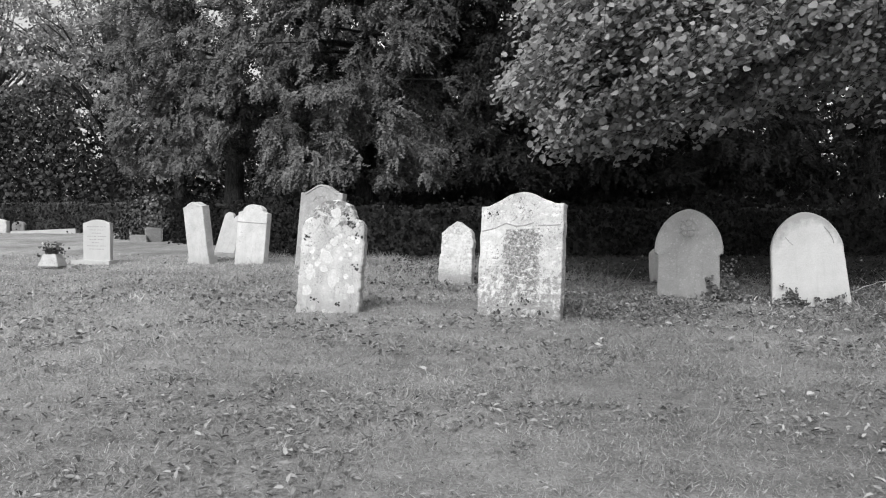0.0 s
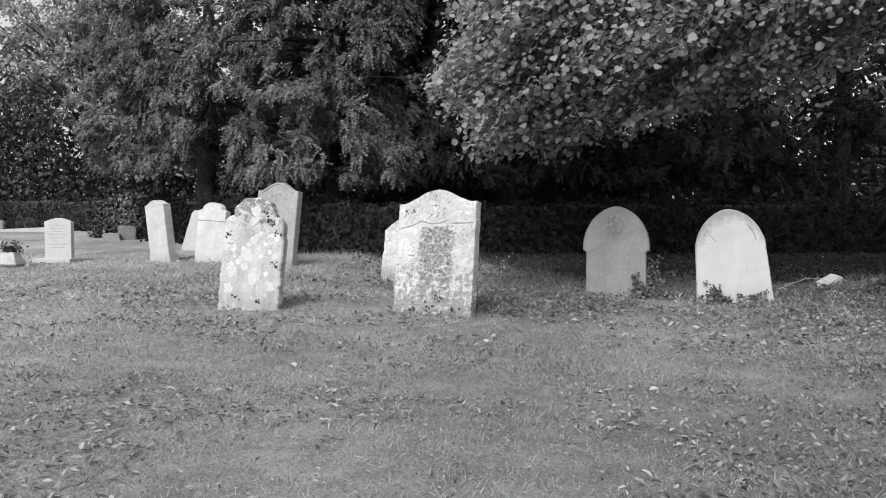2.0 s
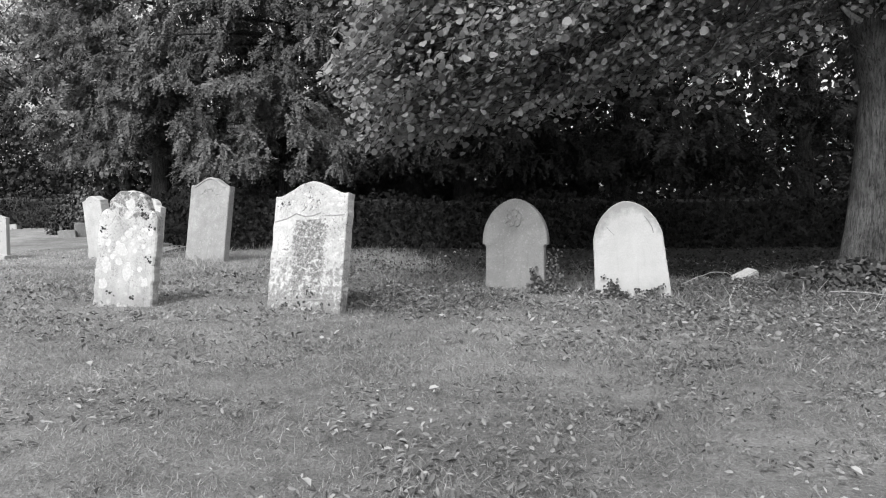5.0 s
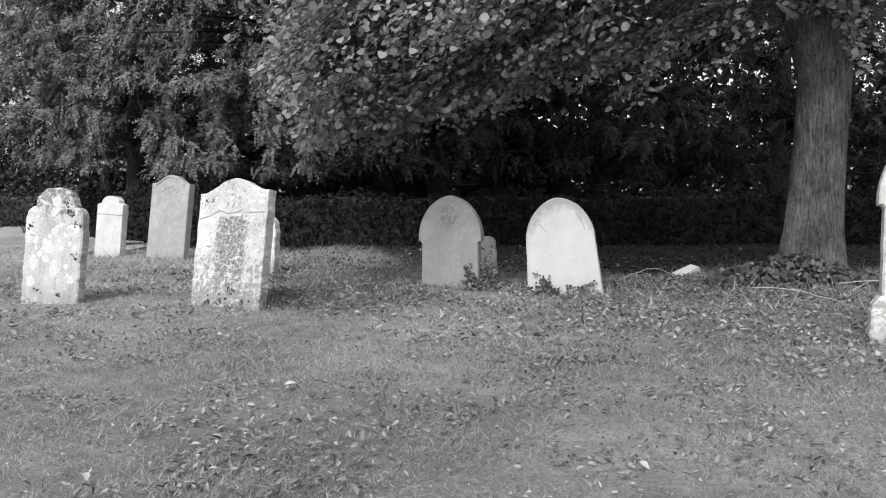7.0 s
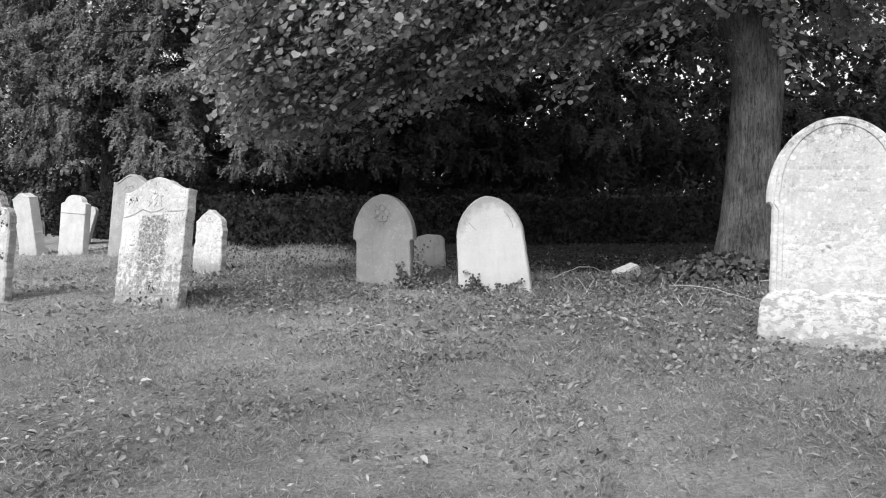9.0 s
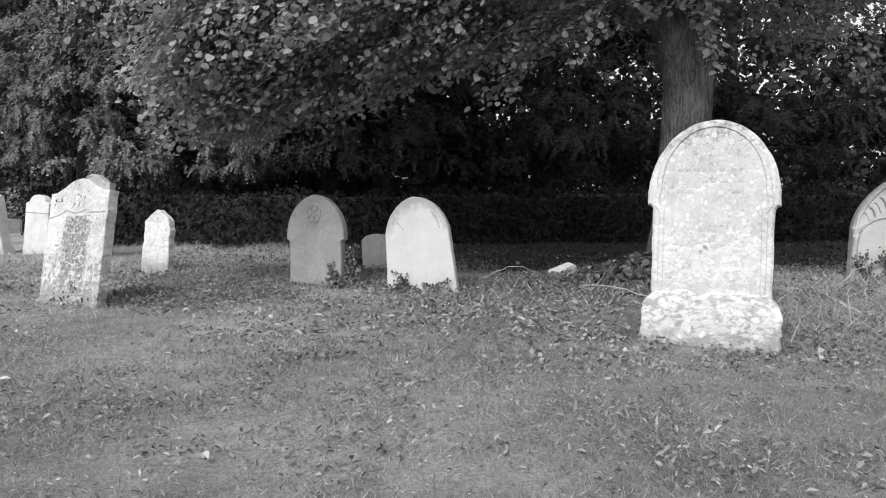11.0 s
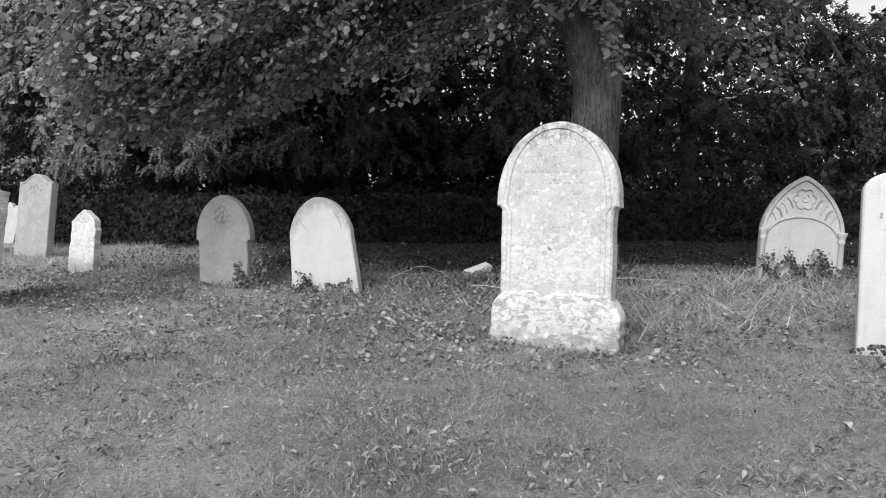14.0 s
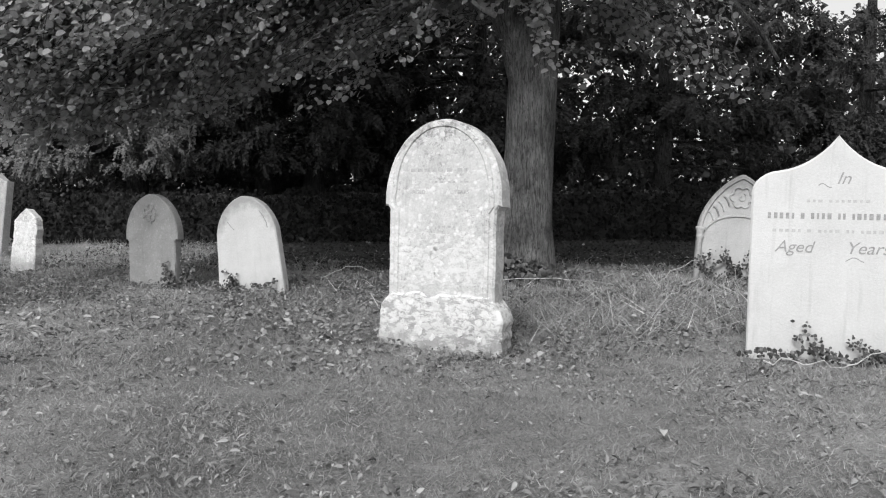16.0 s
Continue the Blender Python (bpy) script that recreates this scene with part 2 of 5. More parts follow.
# ---- helpers for meshes ----
def part(name, bm, material, parent, label=""):
    """Links a bmesh as one mesh object under a thing or a part."""
    me = bpy.data.meshes.new(name)
    bm.to_mesh(me)
    bm.free()
    me.materials.append(material)
    ob = new(name, me)
    ob.parent = parent
    if label:
        tagged(ob, label)
    return ob


def thing(name, m, label, category, group="", kind=""):
    ob = new(name)
    ob.matrix_world = m
    return tagged(ob, label, category, group, kind)


def tri_mesh(name, verts, tris, material, parent=None, smooth=False):
    """One mesh object out of arrays of corners and triangles."""
    me = bpy.data.meshes.new(name)
    n, k = len(verts), len(tris)
    me.vertices.add(n)
    me.vertices.foreach_set("co", np.ascontiguousarray(verts, dtype=np.float32).ravel())
    me.loops.add(k * 3)
    me.loops.foreach_set("vertex_index", np.ascontiguousarray(tris, dtype=np.int32).ravel())
    me.polygons.add(k)
    me.polygons.foreach_set("loop_start", np.arange(0, k * 3, 3, dtype=np.int32))
    if smooth:
        me.polygons.foreach_set("use_smooth", np.ones(k, dtype=bool))
    me.update(calc_edges=True)
    me.materials.append(material)
    ob = new(name, me)
    if parent is not None:
        ob.parent = parent
    return ob


def unit(a):
    return a / np.maximum(np.linalg.norm(a, axis=-1, keepdims=True), 1e-9)


def scatter(points, along, facing, size, tv, tf):
    """Places a small template (x across, y along, z out of the face) at many points."""
    y = unit(along)
    x = unit(np.cross(y, facing))
    z = np.cross(x, y)
    s = np.broadcast_to(np.asarray(size, dtype=float).reshape(-1, 1, 1), (len(points), 1, 1))
    v = points[:, None, :] + s * (tv[None, :, 0:1] * x[:, None, :] + tv[None, :, 1:2] * y[:, None, :] + tv[None, :, 2:3] * z[:, None, :])
    f = tf[None, :, :] + (np.arange(len(points)) * len(tv))[:, None, None]
    return v.reshape(-1, 3), f.reshape(-1, 3)


# leaf outlines, one unit long: a broad folded leaf, a cheap one, a rounded lime leaf, a blade
BROAD_V = np.array([(0, 0, 0), (-0.4, 0.22, 0.07), (0.4, 0.22, 0.07), (-0.42, 0.58, 0.06), (0.42, 0.58, 0.06), (0, 1, -0.1), (0, 0.45, -0.03)])
BROAD_F = np.array([(0, 6, 1), (0, 2, 6), (1, 6, 3), (2, 4, 6), (3, 6, 5), (6, 4, 5)])
CHEAP_V = np.array([(0, 0, 0), (-0.4, 0.45, 0.06), (0.4, 0.45, 0.06), (0, 1, -0.05)])
CHEAP_F = np.array([(0, 2, 1), (1, 2, 3)])
OVAL_V = np.array([(0, 0, 0), (-0.33, 0.05, 0.05), (-0.47, 0.38, 0.07), (-0.36, 0.76, 0.02), (0, 0.98, -0.1),
                   (0.33, 0.05, 0.05), (0.47, 0.38, 0.07), (0.36, 0.76, 0.02), (0, 0.5, -0.02)])
OVAL_F = np.array([(0, 8, 1), (1, 8, 2), (2, 8, 3), (3, 8, 4), (0, 5, 8), (5, 6, 8), (6, 7, 8), (7, 4, 8)])
BLADE_V = np.array([(-0.045, 0, 0), (0.045, 0, 0), (0, 1, 0.22)])
BLADE_F = np.array([(0, 1, 2)])


def spray_template(rng):
    """A flat yew frond: a narrow arching blade with a saw-toothed rim of needle tufts."""
    v, f = [], []
    bow = rng.uniform(-0.22, 0.22)
    n = 4
    for i in range(n):
        a = i / n
        x, z = bow * a * a, -0.22 * a * a
        b = len(v)
        v += [(x, a, z), (bow * (a + 0.24) ** 2, a + 0.24, -0.22 * (a + 0.24) ** 2)]
        for s in (-1, 1):
            L = (0.22 - 0.14 * a) * rng.uniform(0.7, 1.25)
            v.append((x + s * L, a + rng.uniform(0.2, 0.36), z + 0.1 * rng.uniform(-1, 1)))
        f += [(b, b + 1, b + 2), (b, b + 3, b + 1)]
    return np.array(v), np.array(f)


def tube(points, radii, sides=8, wobble=0.0, seed=0):
    """A closed tapering limb along points, as arrays."""
    P, n = np.asarray(points, float), len(points)
    t = unit(np.gradient(P, axis=0))
    ref = np.array((0.31, 0.95, 0.05))
    a = unit(np.cross(t, ref))
    b = np.cross(t, a)
    ang = np.arange(sides) * 2 * np.pi / sides
    rng = np.random.default_rng(seed)
    R = np.asarray(radii, float)[:, None] * (1 + wobble * rng.standard_normal((n, sides)))
    V = P[:, None] + R[..., None] * (np.cos(ang)[None, :, None] * a[:, None] + np.sin(ang)[None, :, None] * b[:, None])
    V = np.concatenate([V.reshape(-1, 3), P[:1], P[-1:]])
    F = []
    for i in range(n - 1):
        for j in range(sides):
            p, q = i * sides + j, i * sides + (j + 1) % sides
            F += [(p, q, p + sides), (q, q + sides, p + sides)]
    for j in range(sides):
        k = (j + 1) % sides
        F += [(n * sides, k, j), (n * sides + 1, (n - 1) * sides + j, (n - 1) * sides + k)]
    return V, np.array(F)


def bend(a, b, sag=0.0, n=8, kink=0.0, seed=0):
    """Points from a to b along a sagging, slightly kinked line."""
    rng = np.random.default_rng(seed)
    u = np.linspace(0, 1, n)[:, None]
    P = np.asarray(a, float) * (1 - u) + np.asarray(b, float) * u
    P[:, 2] += sag * 4 * (u[:, 0] * (1 - u[:, 0]))
    P[1:-1] += kink * rng.standard_normal((n - 2, 3))
    return P


def join(*pieces):
    V, F, n = [], [], 0
    for v, f in pieces:
        V.append(v)
        F.append(f + n)
        n += len(v)
    return np.concatenate(V), np.concatenate(F)


# ---- the ground: one sheet, nearly level, rising a little towards the trees ----
def ground_z(x, y):
    x, y = np.asarray(x, float), np.asarray(y, float)
    z = 0.025 * np.sin(0.9 * x + 0.4) * np.cos(0.7 * y) + 0.012 * np.sin(2.3 * x + 1.1 * y) - 0.03
    z = z + 0.035 * np.clip(y - 15, 0, 12) - 0.1 * np.exp(-((x - 6.5) / 2.0) ** 2 - ((y - 4.4) / 0.9) ** 2)
    z = z + 0.16 * np.exp(-((x - 6.5) / 1.0) ** 2 - ((y - 8.5) / 0.5) ** 2)
    return z


def axis(lo, hi, step, far):
    near = np.arange(lo, hi + 1e-6, step)
    out = np.geomspace(1, far, 10)
    return np.concatenate([lo - out[::-1], near, hi + out])


gx, gy = axis(-14, 20, 0.2, 600), axis(-3, 24, 0.2, 600)
GX, GY = np.meshgrid(gx, gy)
V = np.stack([GX, GY, ground_z(GX, np.clip(GY, -3, 40))], -1).reshape(-1, 3)
i = (np.arange(len(gy) - 1)[:, None] * len(gx) + np.arange(len(gx) - 1)[None]).ravel()
F = np.concatenate([np.stack([i, i + 1, i + len(gx) + 1], 1), np.stack([i, i + len(gx) + 1, i + len(gx)], 1)])
ground = tri_mesh("ground", V, F, M_SOIL, smooth=True)
tagged(ground, "mown churchyard turf over dark soil", "ground", kind="structure")


# ---- headstones ----
def shouldered(w, h, top, flat=0.16, power=0.75, n=40):
    """Head with level shoulders and an ogee rise to a segmental arch."""
    pts = [(-w / 2, 0), (-w / 2, h)]
    for u in np.linspace(-1 + flat, 1 - flat, n):
        c = 0.5 + 0.5 * math.cos(math.pi * u / (1 - flat))
        pts.append((u * w / 2, h + (top - h) * c ** power))
    return pts + [(w / 2, h), (w / 2, 0)]


def arched(w, spring, top, point=0.0, shaft=0.0, foot=0.0, n=36):
    """Round or slightly pointed arch; with shaft, the head overhangs a narrower body; foot widens the base."""
    r = w / 2
    head = []
    for a in np.linspace(math.pi, 0, n):
        x = r * math.cos(a)
        z = math.sin(a) ** (1 + 0.25 * point)
        z = z * (1 - point) + point * (1 - abs(x) / r) ** 0.75
        head.append((x, spring + (top - spring) * z))
    if shaft:
        s, notch = shaft / 2, (w - shaft) / 2
        left = [(-s - foot, 0), (-s, spring - 1.8 * notch), (-s - notch * 0.4, spring - 1.2 * notch), (-s - notch, spring - 1.1 * notch)]
    else:
        left = [(-r - foot, 0)]
    return left + head + [(-x, z) for x, z in reversed(left)]


def ogee(w, h, top, n=15):
    """Convex shoulders that sweep up to a sharp point."""
    half = []
    for u in np.linspace(0, 1, n):
        if u < 0.45:
            a = u / 0.45 * math.pi / 2
            half.append((-w / 2 + 0.36 * w / 2 * (1 - math.cos(a)), h + 0.4 * (top - h) * math.sin(a)))
        else:
            v = (u - 0.45) / 0.55
            half.append((-w / 2 * 0.64 * (1 - v), h + (top - h) * (0.4 + 0.2 * v + 0.4 * v ** 2.4)))
    return [(-w / 2, 0)] + half + [(-x, z) for x, z in reversed(half[:-1])] + [(w / 2, 0)]


def lobed(w, h, top, arch=0.62, n=16):
    """Rounded shoulders either side of a raised round head."""
    half = []
    s = h + 0.45 * (top - h)
    for a in np.linspace(0, math.pi / 2, n // 2):
        half.append((-w / 2 + (1 - arch) * w / 2 * (1 - math.cos(a)), h + (s - h) * math.sin(a)))
    for a in np.linspace(math.pi * 0.97, math.pi / 2, n):
        half.append((arch * w / 2 * math.cos(a), s + (top - s) * math.sin(a) ** 0.9))
    return [(-w / 2, 0)] + half + [(-x, z) for x, z in reversed(half[:-1])] + [(w / 2, 0)]


def domed(w, h, top, r, n=18):
    """Level shoulders with a low round dome standing on them."""
    half = [(-w / 2, 0), (-w / 2, h), (-r - 0.02, h + 0.025), (-r, h + 0.04)]
    arc = [(r * math.cos(a), h + 0.04 + (top - h - 0.04) * math.sin(a)) for a in np.linspace(math.pi * 0.96, math.pi * 0.04, n)]
    return half + arc + [(-x, z) for x, z in reversed(half)]


def gabled(w, h, top):
    return [(-w / 2 - 0.03, 0), (-w / 2, h), (-w * 0.3, h + (top - h) * 0.5), (-0.02, top), (0.02, top), (w * 0.3, h + (top - h) * 0.5), (w / 2, h), (w / 2 + 0.03, 0)]


def resample(pts, step):
    out = []
    for (x0, z0), (x1, z1) in zip(pts, pts[1:]):
        n = max(1, int(math.hypot(x1 - x0, z1 - z0) / step))
        out += [(x0 + (x1 - x0) * q / n, z0 + (z1 - z0) * q / n) for q in range(n)]
    return out + [pts[-1]]


def slab(outline, thick, bevel=0.008, worn=0.0, seed=0, front=0.0, sink=0.12):
    """A solid slab with the outline, softened rims and, where worn, a chipped edge. The face looks to -y."""
    pts = [(x, z if z > 1e-6 else -sink) for x, z in outline]
    if worn:
        pts = [(x + worn * noise.noise((x * 9, z * 9, seed)) + worn * 0.6 * noise.noise((x * 28, z * 28, seed + 7)),
                z + (worn * noise.noise((x * 9 + 40, z * 9, seed)) if z > 0 else 0)) for x, z in resample(pts, 0.018)]
    P = np.array(pts)
    n = len(P)
    d = np.roll(P, -1, 0) - np.roll(P, 1, 0)
    nrm = unit(np.stack([-d[:, 1], d[:, 0]], 1))
    inner = P - nrm * bevel
    if n and (np.abs(inner) ** 2).sum() > (np.abs(P) ** 2).sum():
        inner = P + nrm * bevel
    bm = bmesh.new()
    rings = []
    for Q, y in ((inner, 0), (P, bevel), (P, thick - bevel), (inner, thick)):
        rings.append([bm.verts.new((x, front + y, z)) for x, z in Q])
    bm.faces.new(rings[0])
    bm.faces.new(list(reversed(rings[3])))
    for r0, r1 in zip(rings, rings[1:]):
        for j in range(n):
            bm.faces.new((r0[j], r1[j], r1[(j + 1) % n], r0[(j + 1) % n]))
    bmesh.ops.recalc_face_normals(bm, faces=bm.faces)
    return bm


def ribbon(path, width, depth, y=0.0):
    """A raised moulding along a path on the face."""
    bm = bmesh.new()
    P = np.array(path)
    t = unit(np.gradient(P, axis=0))
    nr = np.stack([-t[:, 1], t[:, 0]], 1)
    rows = []
    for o, d in ((-0.5, 0.004), (-0.28, -depth), (0.28, -depth), (0.5, 0.004)):
        Q = P + nr * o * width
        rows.append([bm.verts.new((x, y + d, z)) for x, z in Q])
    for r0, r1 in zip(rows, rows[1:]):
        for j in range(len(P) - 1):
            bm.faces.new((r0[j], r0[j + 1], r1[j + 1], r1[j]))
    bm.faces.new([r[0] for r in rows])
    bm.faces.new([r[-1] for r in reversed(rows)])
    bmesh.ops.recalc_face_normals(bm, faces=bm.faces)
    return bm


def box(x0, x1, y0, y1, z0, z1, bevel=0.006, jitter=0.0):
    bm = bmesh.new()
    bmesh.ops.create_cube(bm, size=1, matrix=Matrix.Translation(((x0 + x1) / 2, (y0 + y1) / 2, (z0 + z1) / 2)) @ Matrix.Diagonal((x1 - x0, y1 - y0, z1 - z0, 1)))
    if bevel:
        bmesh.ops.bevel(bm, geom=bm.edges[:], offset=bevel, segments=2, affect="EDGES")
    if jitter:
        for v in bm.verts:
            v.co += jitter * Vector((noise.noise(v.co * 6), noise.noise(v.co * 6 + Vector((9, 0, 0))), noise.noise(v.co * 6 + Vector((0, 9, 0)))))
    return bm


def patch(cx, cz, r, seed, y=-0.002):
    """A thin crust of lichen with an uneven rim."""
    bm = bmesh.new()
    rim, top = [], []
    for j in range(22):
        a = 2 * math.pi * j / 22
        q = r * (1 + 0.7 * noise.noise((math.cos(a) * 0.9, math.sin(a) * 0.9, seed * 1.7)) + 0.3 * noise.noise((math.cos(a) * 4, math.sin(a) * 4, seed)))
        rim.append(bm.verts.new((cx + q * math.cos(a), 0.003, cz + q * math.sin(a))))
        top.append(bm.verts.new((cx + 0.85 * q * math.cos(a), y, cz + 0.85 * q * math.sin(a))))
    bm.faces.new(top)
    for j in range(22):
        bm.faces.new((rim[j], rim[(j + 1) % 22], top[(j + 1) % 22], top[j]))
    bmesh.ops.recalc_face_normals(bm, faces=bm.faces)
    return bm


def stands(x, y, yaw, back=0.0, roll=0.0, z=-0.02):
    return pose(x, y, z, 0, 0, yaw) @ pose(0, 0, 0, back, 0, 0) @ pose(0, 0, 0, 0, roll, 0)


M_LICHEN = plain_material("lichen_crust", 0.44, 0.6, 40, 0.95, 0.002)
M_CUT = plain_material("incised_stone", 0.2, 0.32, 30, 0.95, 0.001)
GRAVES = "headstones in the churchyard"
SLABS = {}


def headstone(name, m, outline, thick, material, label, worn=0.0, bevel=0.008, seed=0):
    ob = thing(name, m, label, "headstone", GRAVES)
    SLABS[ob.name] = part("slab", slab(outline, thick, bevel, worn, seed), material, ob)
    return ob


def crusts(name, ob, centres, material, label, seed, spread=0.03, count=6, size=0.011):
    """Clusters of small ragged crusts on a slab's face."""
    r = random.Random(seed)
    for cx, cz in centres:
        for q in range(count):
            part(name, patch(cx + r.gauss(0, spread), cz + r.gauss(0, spread * 0.7), size * r.uniform(0.4, 1.4), seed + q), material, SLABS[ob.name], label)


def bars(ob, rows, material):
    """Worn lines of lettering that cannot be read: cut bars, word by word."""
    rng = random.Random(5)
    for z, x0, x1, h, gaps in rows:
        x = x0
        while x < x1 - 0.01:
            w = min(rng.uniform(0.022, 0.04) * gaps, x1 - x)
            part("inscription_bar", box(x, x + w, -0.0015, 0.003, z, z + h, 0), material, SLABS[ob.name], "worn inscription line")
            x += w + rng.choice((0.012, 0.014, 0.016, 0.035))


# the tall stone with the decayed panel
stone_a = headstone("headstone", stands(0.67, 6.74, -28.0, -11.5, -2.2, -0.07), shouldered(0.82, 1.10, 1.225, 0.14), 0.11,
                    stone_material("shouldered_limestone", 0.7, 0.2, 0.4, 0.25, 30, 1.0, 0.5, (-0.15, 0.19, 0.1, 0.87, 0.16), None, 0.0, (0.1, 0.66, 0.75), (-0.1, 0.5, 0.6)),
                    "tall pale lichened headstone with dark decayed panel, leaning back", 0.008, 0.008, 3)
a_m = stone_a.children[0].data.materials[0]
part("moulding", ribbon([(-0.39, 0.86), (-0.26, 0.885), (-0.15, 0.93), (-0.05, 0.90), (0.05, 0.905), (0.13, 0.93)], 0.018, 0.003), M_CUT, stone_a, "broken carved line")
part("moulding", ribbon([(0.17, 0.9), (0.28, 0.895), (0.39, 0.9)], 0.018, 0.003), M_CUT, stone_a)
part("ledge", ribbon([(-0.34, 0.145), (0.0, 0.14), (0.34, 0.15)], 0.016, 0.003), M_CUT, stone_a)
for q in range(9):
    cx, cz, tw = 0.03 * (q % 3 - 1) * 2.4 + 0.01, 0.975 + 0.032 * (q // 3), 0.9 * q
    part("carving", ribbon([(cx + 0.028 * e * math.cos(tw), cz + 0.012 * math.sin(3 * e + tw) + 0.01 * e) for e in np.linspace(-1, 1, 7)], 0.022, 0.006), a_m, SLABS[stone_a.name], "weathered carving")

M_MOSS = plain_material("black_moss_crust", 0.025, 0.07, 40, 0.97, 0.004)
crusts("moss_patch", stone_a, ((0.02, 0.22), (0.08, 0.18), (-0.2, 0.12), (-0.02, 0.12), (0.22, 0.1), (-0.1, 0.05), (-0.33, 1.0), (-0.28, 1.03)), M_MOSS, "black moss crust", 200)

# the rough blotched stone
rough_m = stone_material("blotched_sandstone", 0.72, 0.2, 0.5, 0.9, 12, 0.8, 0.35, None, None, 0.0, (1.1, 0.68, 0.95))
stone_r = headstone("headstone", stands(-1.14, 7.23, -16.0, -4.6, 3.2, 0.0), lobed(0.67, 0.74, 1.07, 0.68), 0.11, rough_m,
                    "rough grey headstone blotched with white lichen and chipped at the head", 0.02, 0.014, 11)
for q, (px, pz, pr) in enumerate(((0.02, 0.93, 0.06), (0.0, 0.84, 0.05), (0.03, 0.66, 0.055), (-0.04, 0.5, 0.07), (-0.2, 0.33, 0.075), (0.05, 0.3, 0.07), (-0.06, 0.38, 0.04), (-0.22, 0.16, 0.06), (0.24, 0.2, 0.05), (0.18, 0.7, 0.025), (0.26, 0.5, 0.035), (-0.12, 0.45, 0.03))):
    part("lichen_patch", patch(px, pz, pr, q), M_LICHEN, SLABS[stone_r.name], "white lichen crust")

crusts("moss_patch", stone_r, ((0.17, 0.87), (0.21, 0.82), (0.14, 0.92), (0.28, 0.72), (-0.27, 0.7), (0.28, 0.42), (-0.15, 0.08), (0.1, 0.06)), M_MOSS, "black moss crust", 230, 0.025, 6, 0.012)

# the plain grey shouldered stone behind it
stone_b = headstone("headstone", stands(-2.27, 13.11, -28.0, -6.5, 2.0), shouldered(0.92, 1.34, 1.49, 0.16), 0.14,
                    stone_material("grey_sandstone", 0.48, 0.08, 0.3, 0.2, 20, 0.2, 0.15), "tall grey sandstone headstone with a moulded shouldered head", 0.004, 0.012, 5)
edge = [(x * 0.94, z - 0.03) for x, z in shouldered(0.92, 1.34, 1.49, 0.16)[2:-2]]
part("moulding", ribbon(edge, 0.025, 0.012), stone_b.children[0].data.materials[0], stone_b, "raised rim moulding")
for q in range(7):
    cx, tw = 0.065 * (q - 3), 1.1 * q
    part("carving", ribbon([(cx + 0.04 * e * math.cos(tw), 1.23 + 0.05 * math.cos(cx * 12) + 0.03 * e * math.sin(tw)) for e in np.linspace(-1, 1, 6)], 0.03, 0.008), stone_b.children[0].data.materials[0], SLABS[stone_b.name], "weathered scroll carving")

# the pair of white stones and the fallen one between them
white_m = stone_material("white_limestone", 0.78, 0.12, 0.3, 0.0, 20, 0.5, 0.2, None, None, 0.3)
stone_l = headstone("headstone", stands(-4.83, 14.65, -27.0, 3.0, -4.5), shouldered(0.52, 1.1, 1.19, 0.02, 0.8), 0.2, white_m,
                    "narrow white headstone leaning sideways with mottled lichened edge", 0.006, 0.012, 8)
part("plinth", box(-0.27, 0.29, -0.012, 0.23, -0.1, 0.1, 0.01), white_m, stone_l)
stone_w = headstone("headstone", stands(-3.66, 13.95, -30.0, -5.0, 2.2), domed(0.74, 0.98, 1.14, 0.25), 0.13, white_m,
                    "white headstone with an arched shouldered head", 0.004, 0.01, 9)
part("moulding", ribbon([(-0.37, 0.8), (0.37, 0.79)], 0.014, 0.008), M_CUT, stone_w)
grey_m = stone_material("smooth_grey_stone", 0.36, 0.06, 0.2, 0.15, 18, 0.1, 0.1)
twin = [(-0.27, 0), (-0.27, 0.82)] + [(-0.135 + 0.135 * math.cos(a), 0.82 + 0.14 * math.sin(a)) for a in np.linspace(math.pi * 0.94, 0.25, 10)] + \
       [(0.135 + 0.135 * math.cos(a), 0.82 + 0.14 * math.sin(a)) for a in np.linspace(math.pi - 0.25, 0.06 * math.pi, 10)] + [(0.27, 0.82), (0.27, 0)]
headstone("headstone", stands(-5.0, 16.9, -20.0, -8.0, 15.0, 0.03), twin, 0.1, stone_material("light_grey_stone", 0.66, 0.06, 0.2, 0.0, 18, 0.1, 0.1), "grey twin-lobed headstone tilting sideways behind white ones", 0.004, 0.01, 6)

# the little pointed stone
stone_n = headstone("headstone", stands(0.15, 10.07, -26.0, -6.0, 1.5, 0.03), gabled(0.46, 0.64, 0.80), 0.11,
          stone_material("lichened_pointed_stone", 0.8, 0.25, 0.3, 0.8, 11, 1.0, 0.6, None, None, 0.0, None, (-0.15, 1.0, 0.5)), "small pointed headstone mottled with white lichen", 0.014, 0.01, 21)
rng = np.random.default_rng(77)
for q in range(9):
    part("lichen_patch", patch(rng.uniform(-0.19, 0.19), rng.uniform(0.05, 0.66), rng.uniform(0.015, 0.05), q + 60), M_LICHEN, SLABS[stone_n.name], "white lichen crust")

# grey arched stone with the ivy, and the low one behind
stone_g = headstone("headstone", stands(2.69, 8.13, -22.0, -0.5, -0.4, -0.02), arched(0.72, 0.55, 1.0, 0.12, 0.645, 0.01), 0.11,
                    stone_material("lead_grey_stone", 0.4, 0.08, 0.3, 0.15, 30, 0.05, 0.15, None, None, 0.4), "grey arched headstone with carved emblem, ivy at foot", 0.002, 0.012, 2)
g_m = stone_g.children[0].data.materials[0]
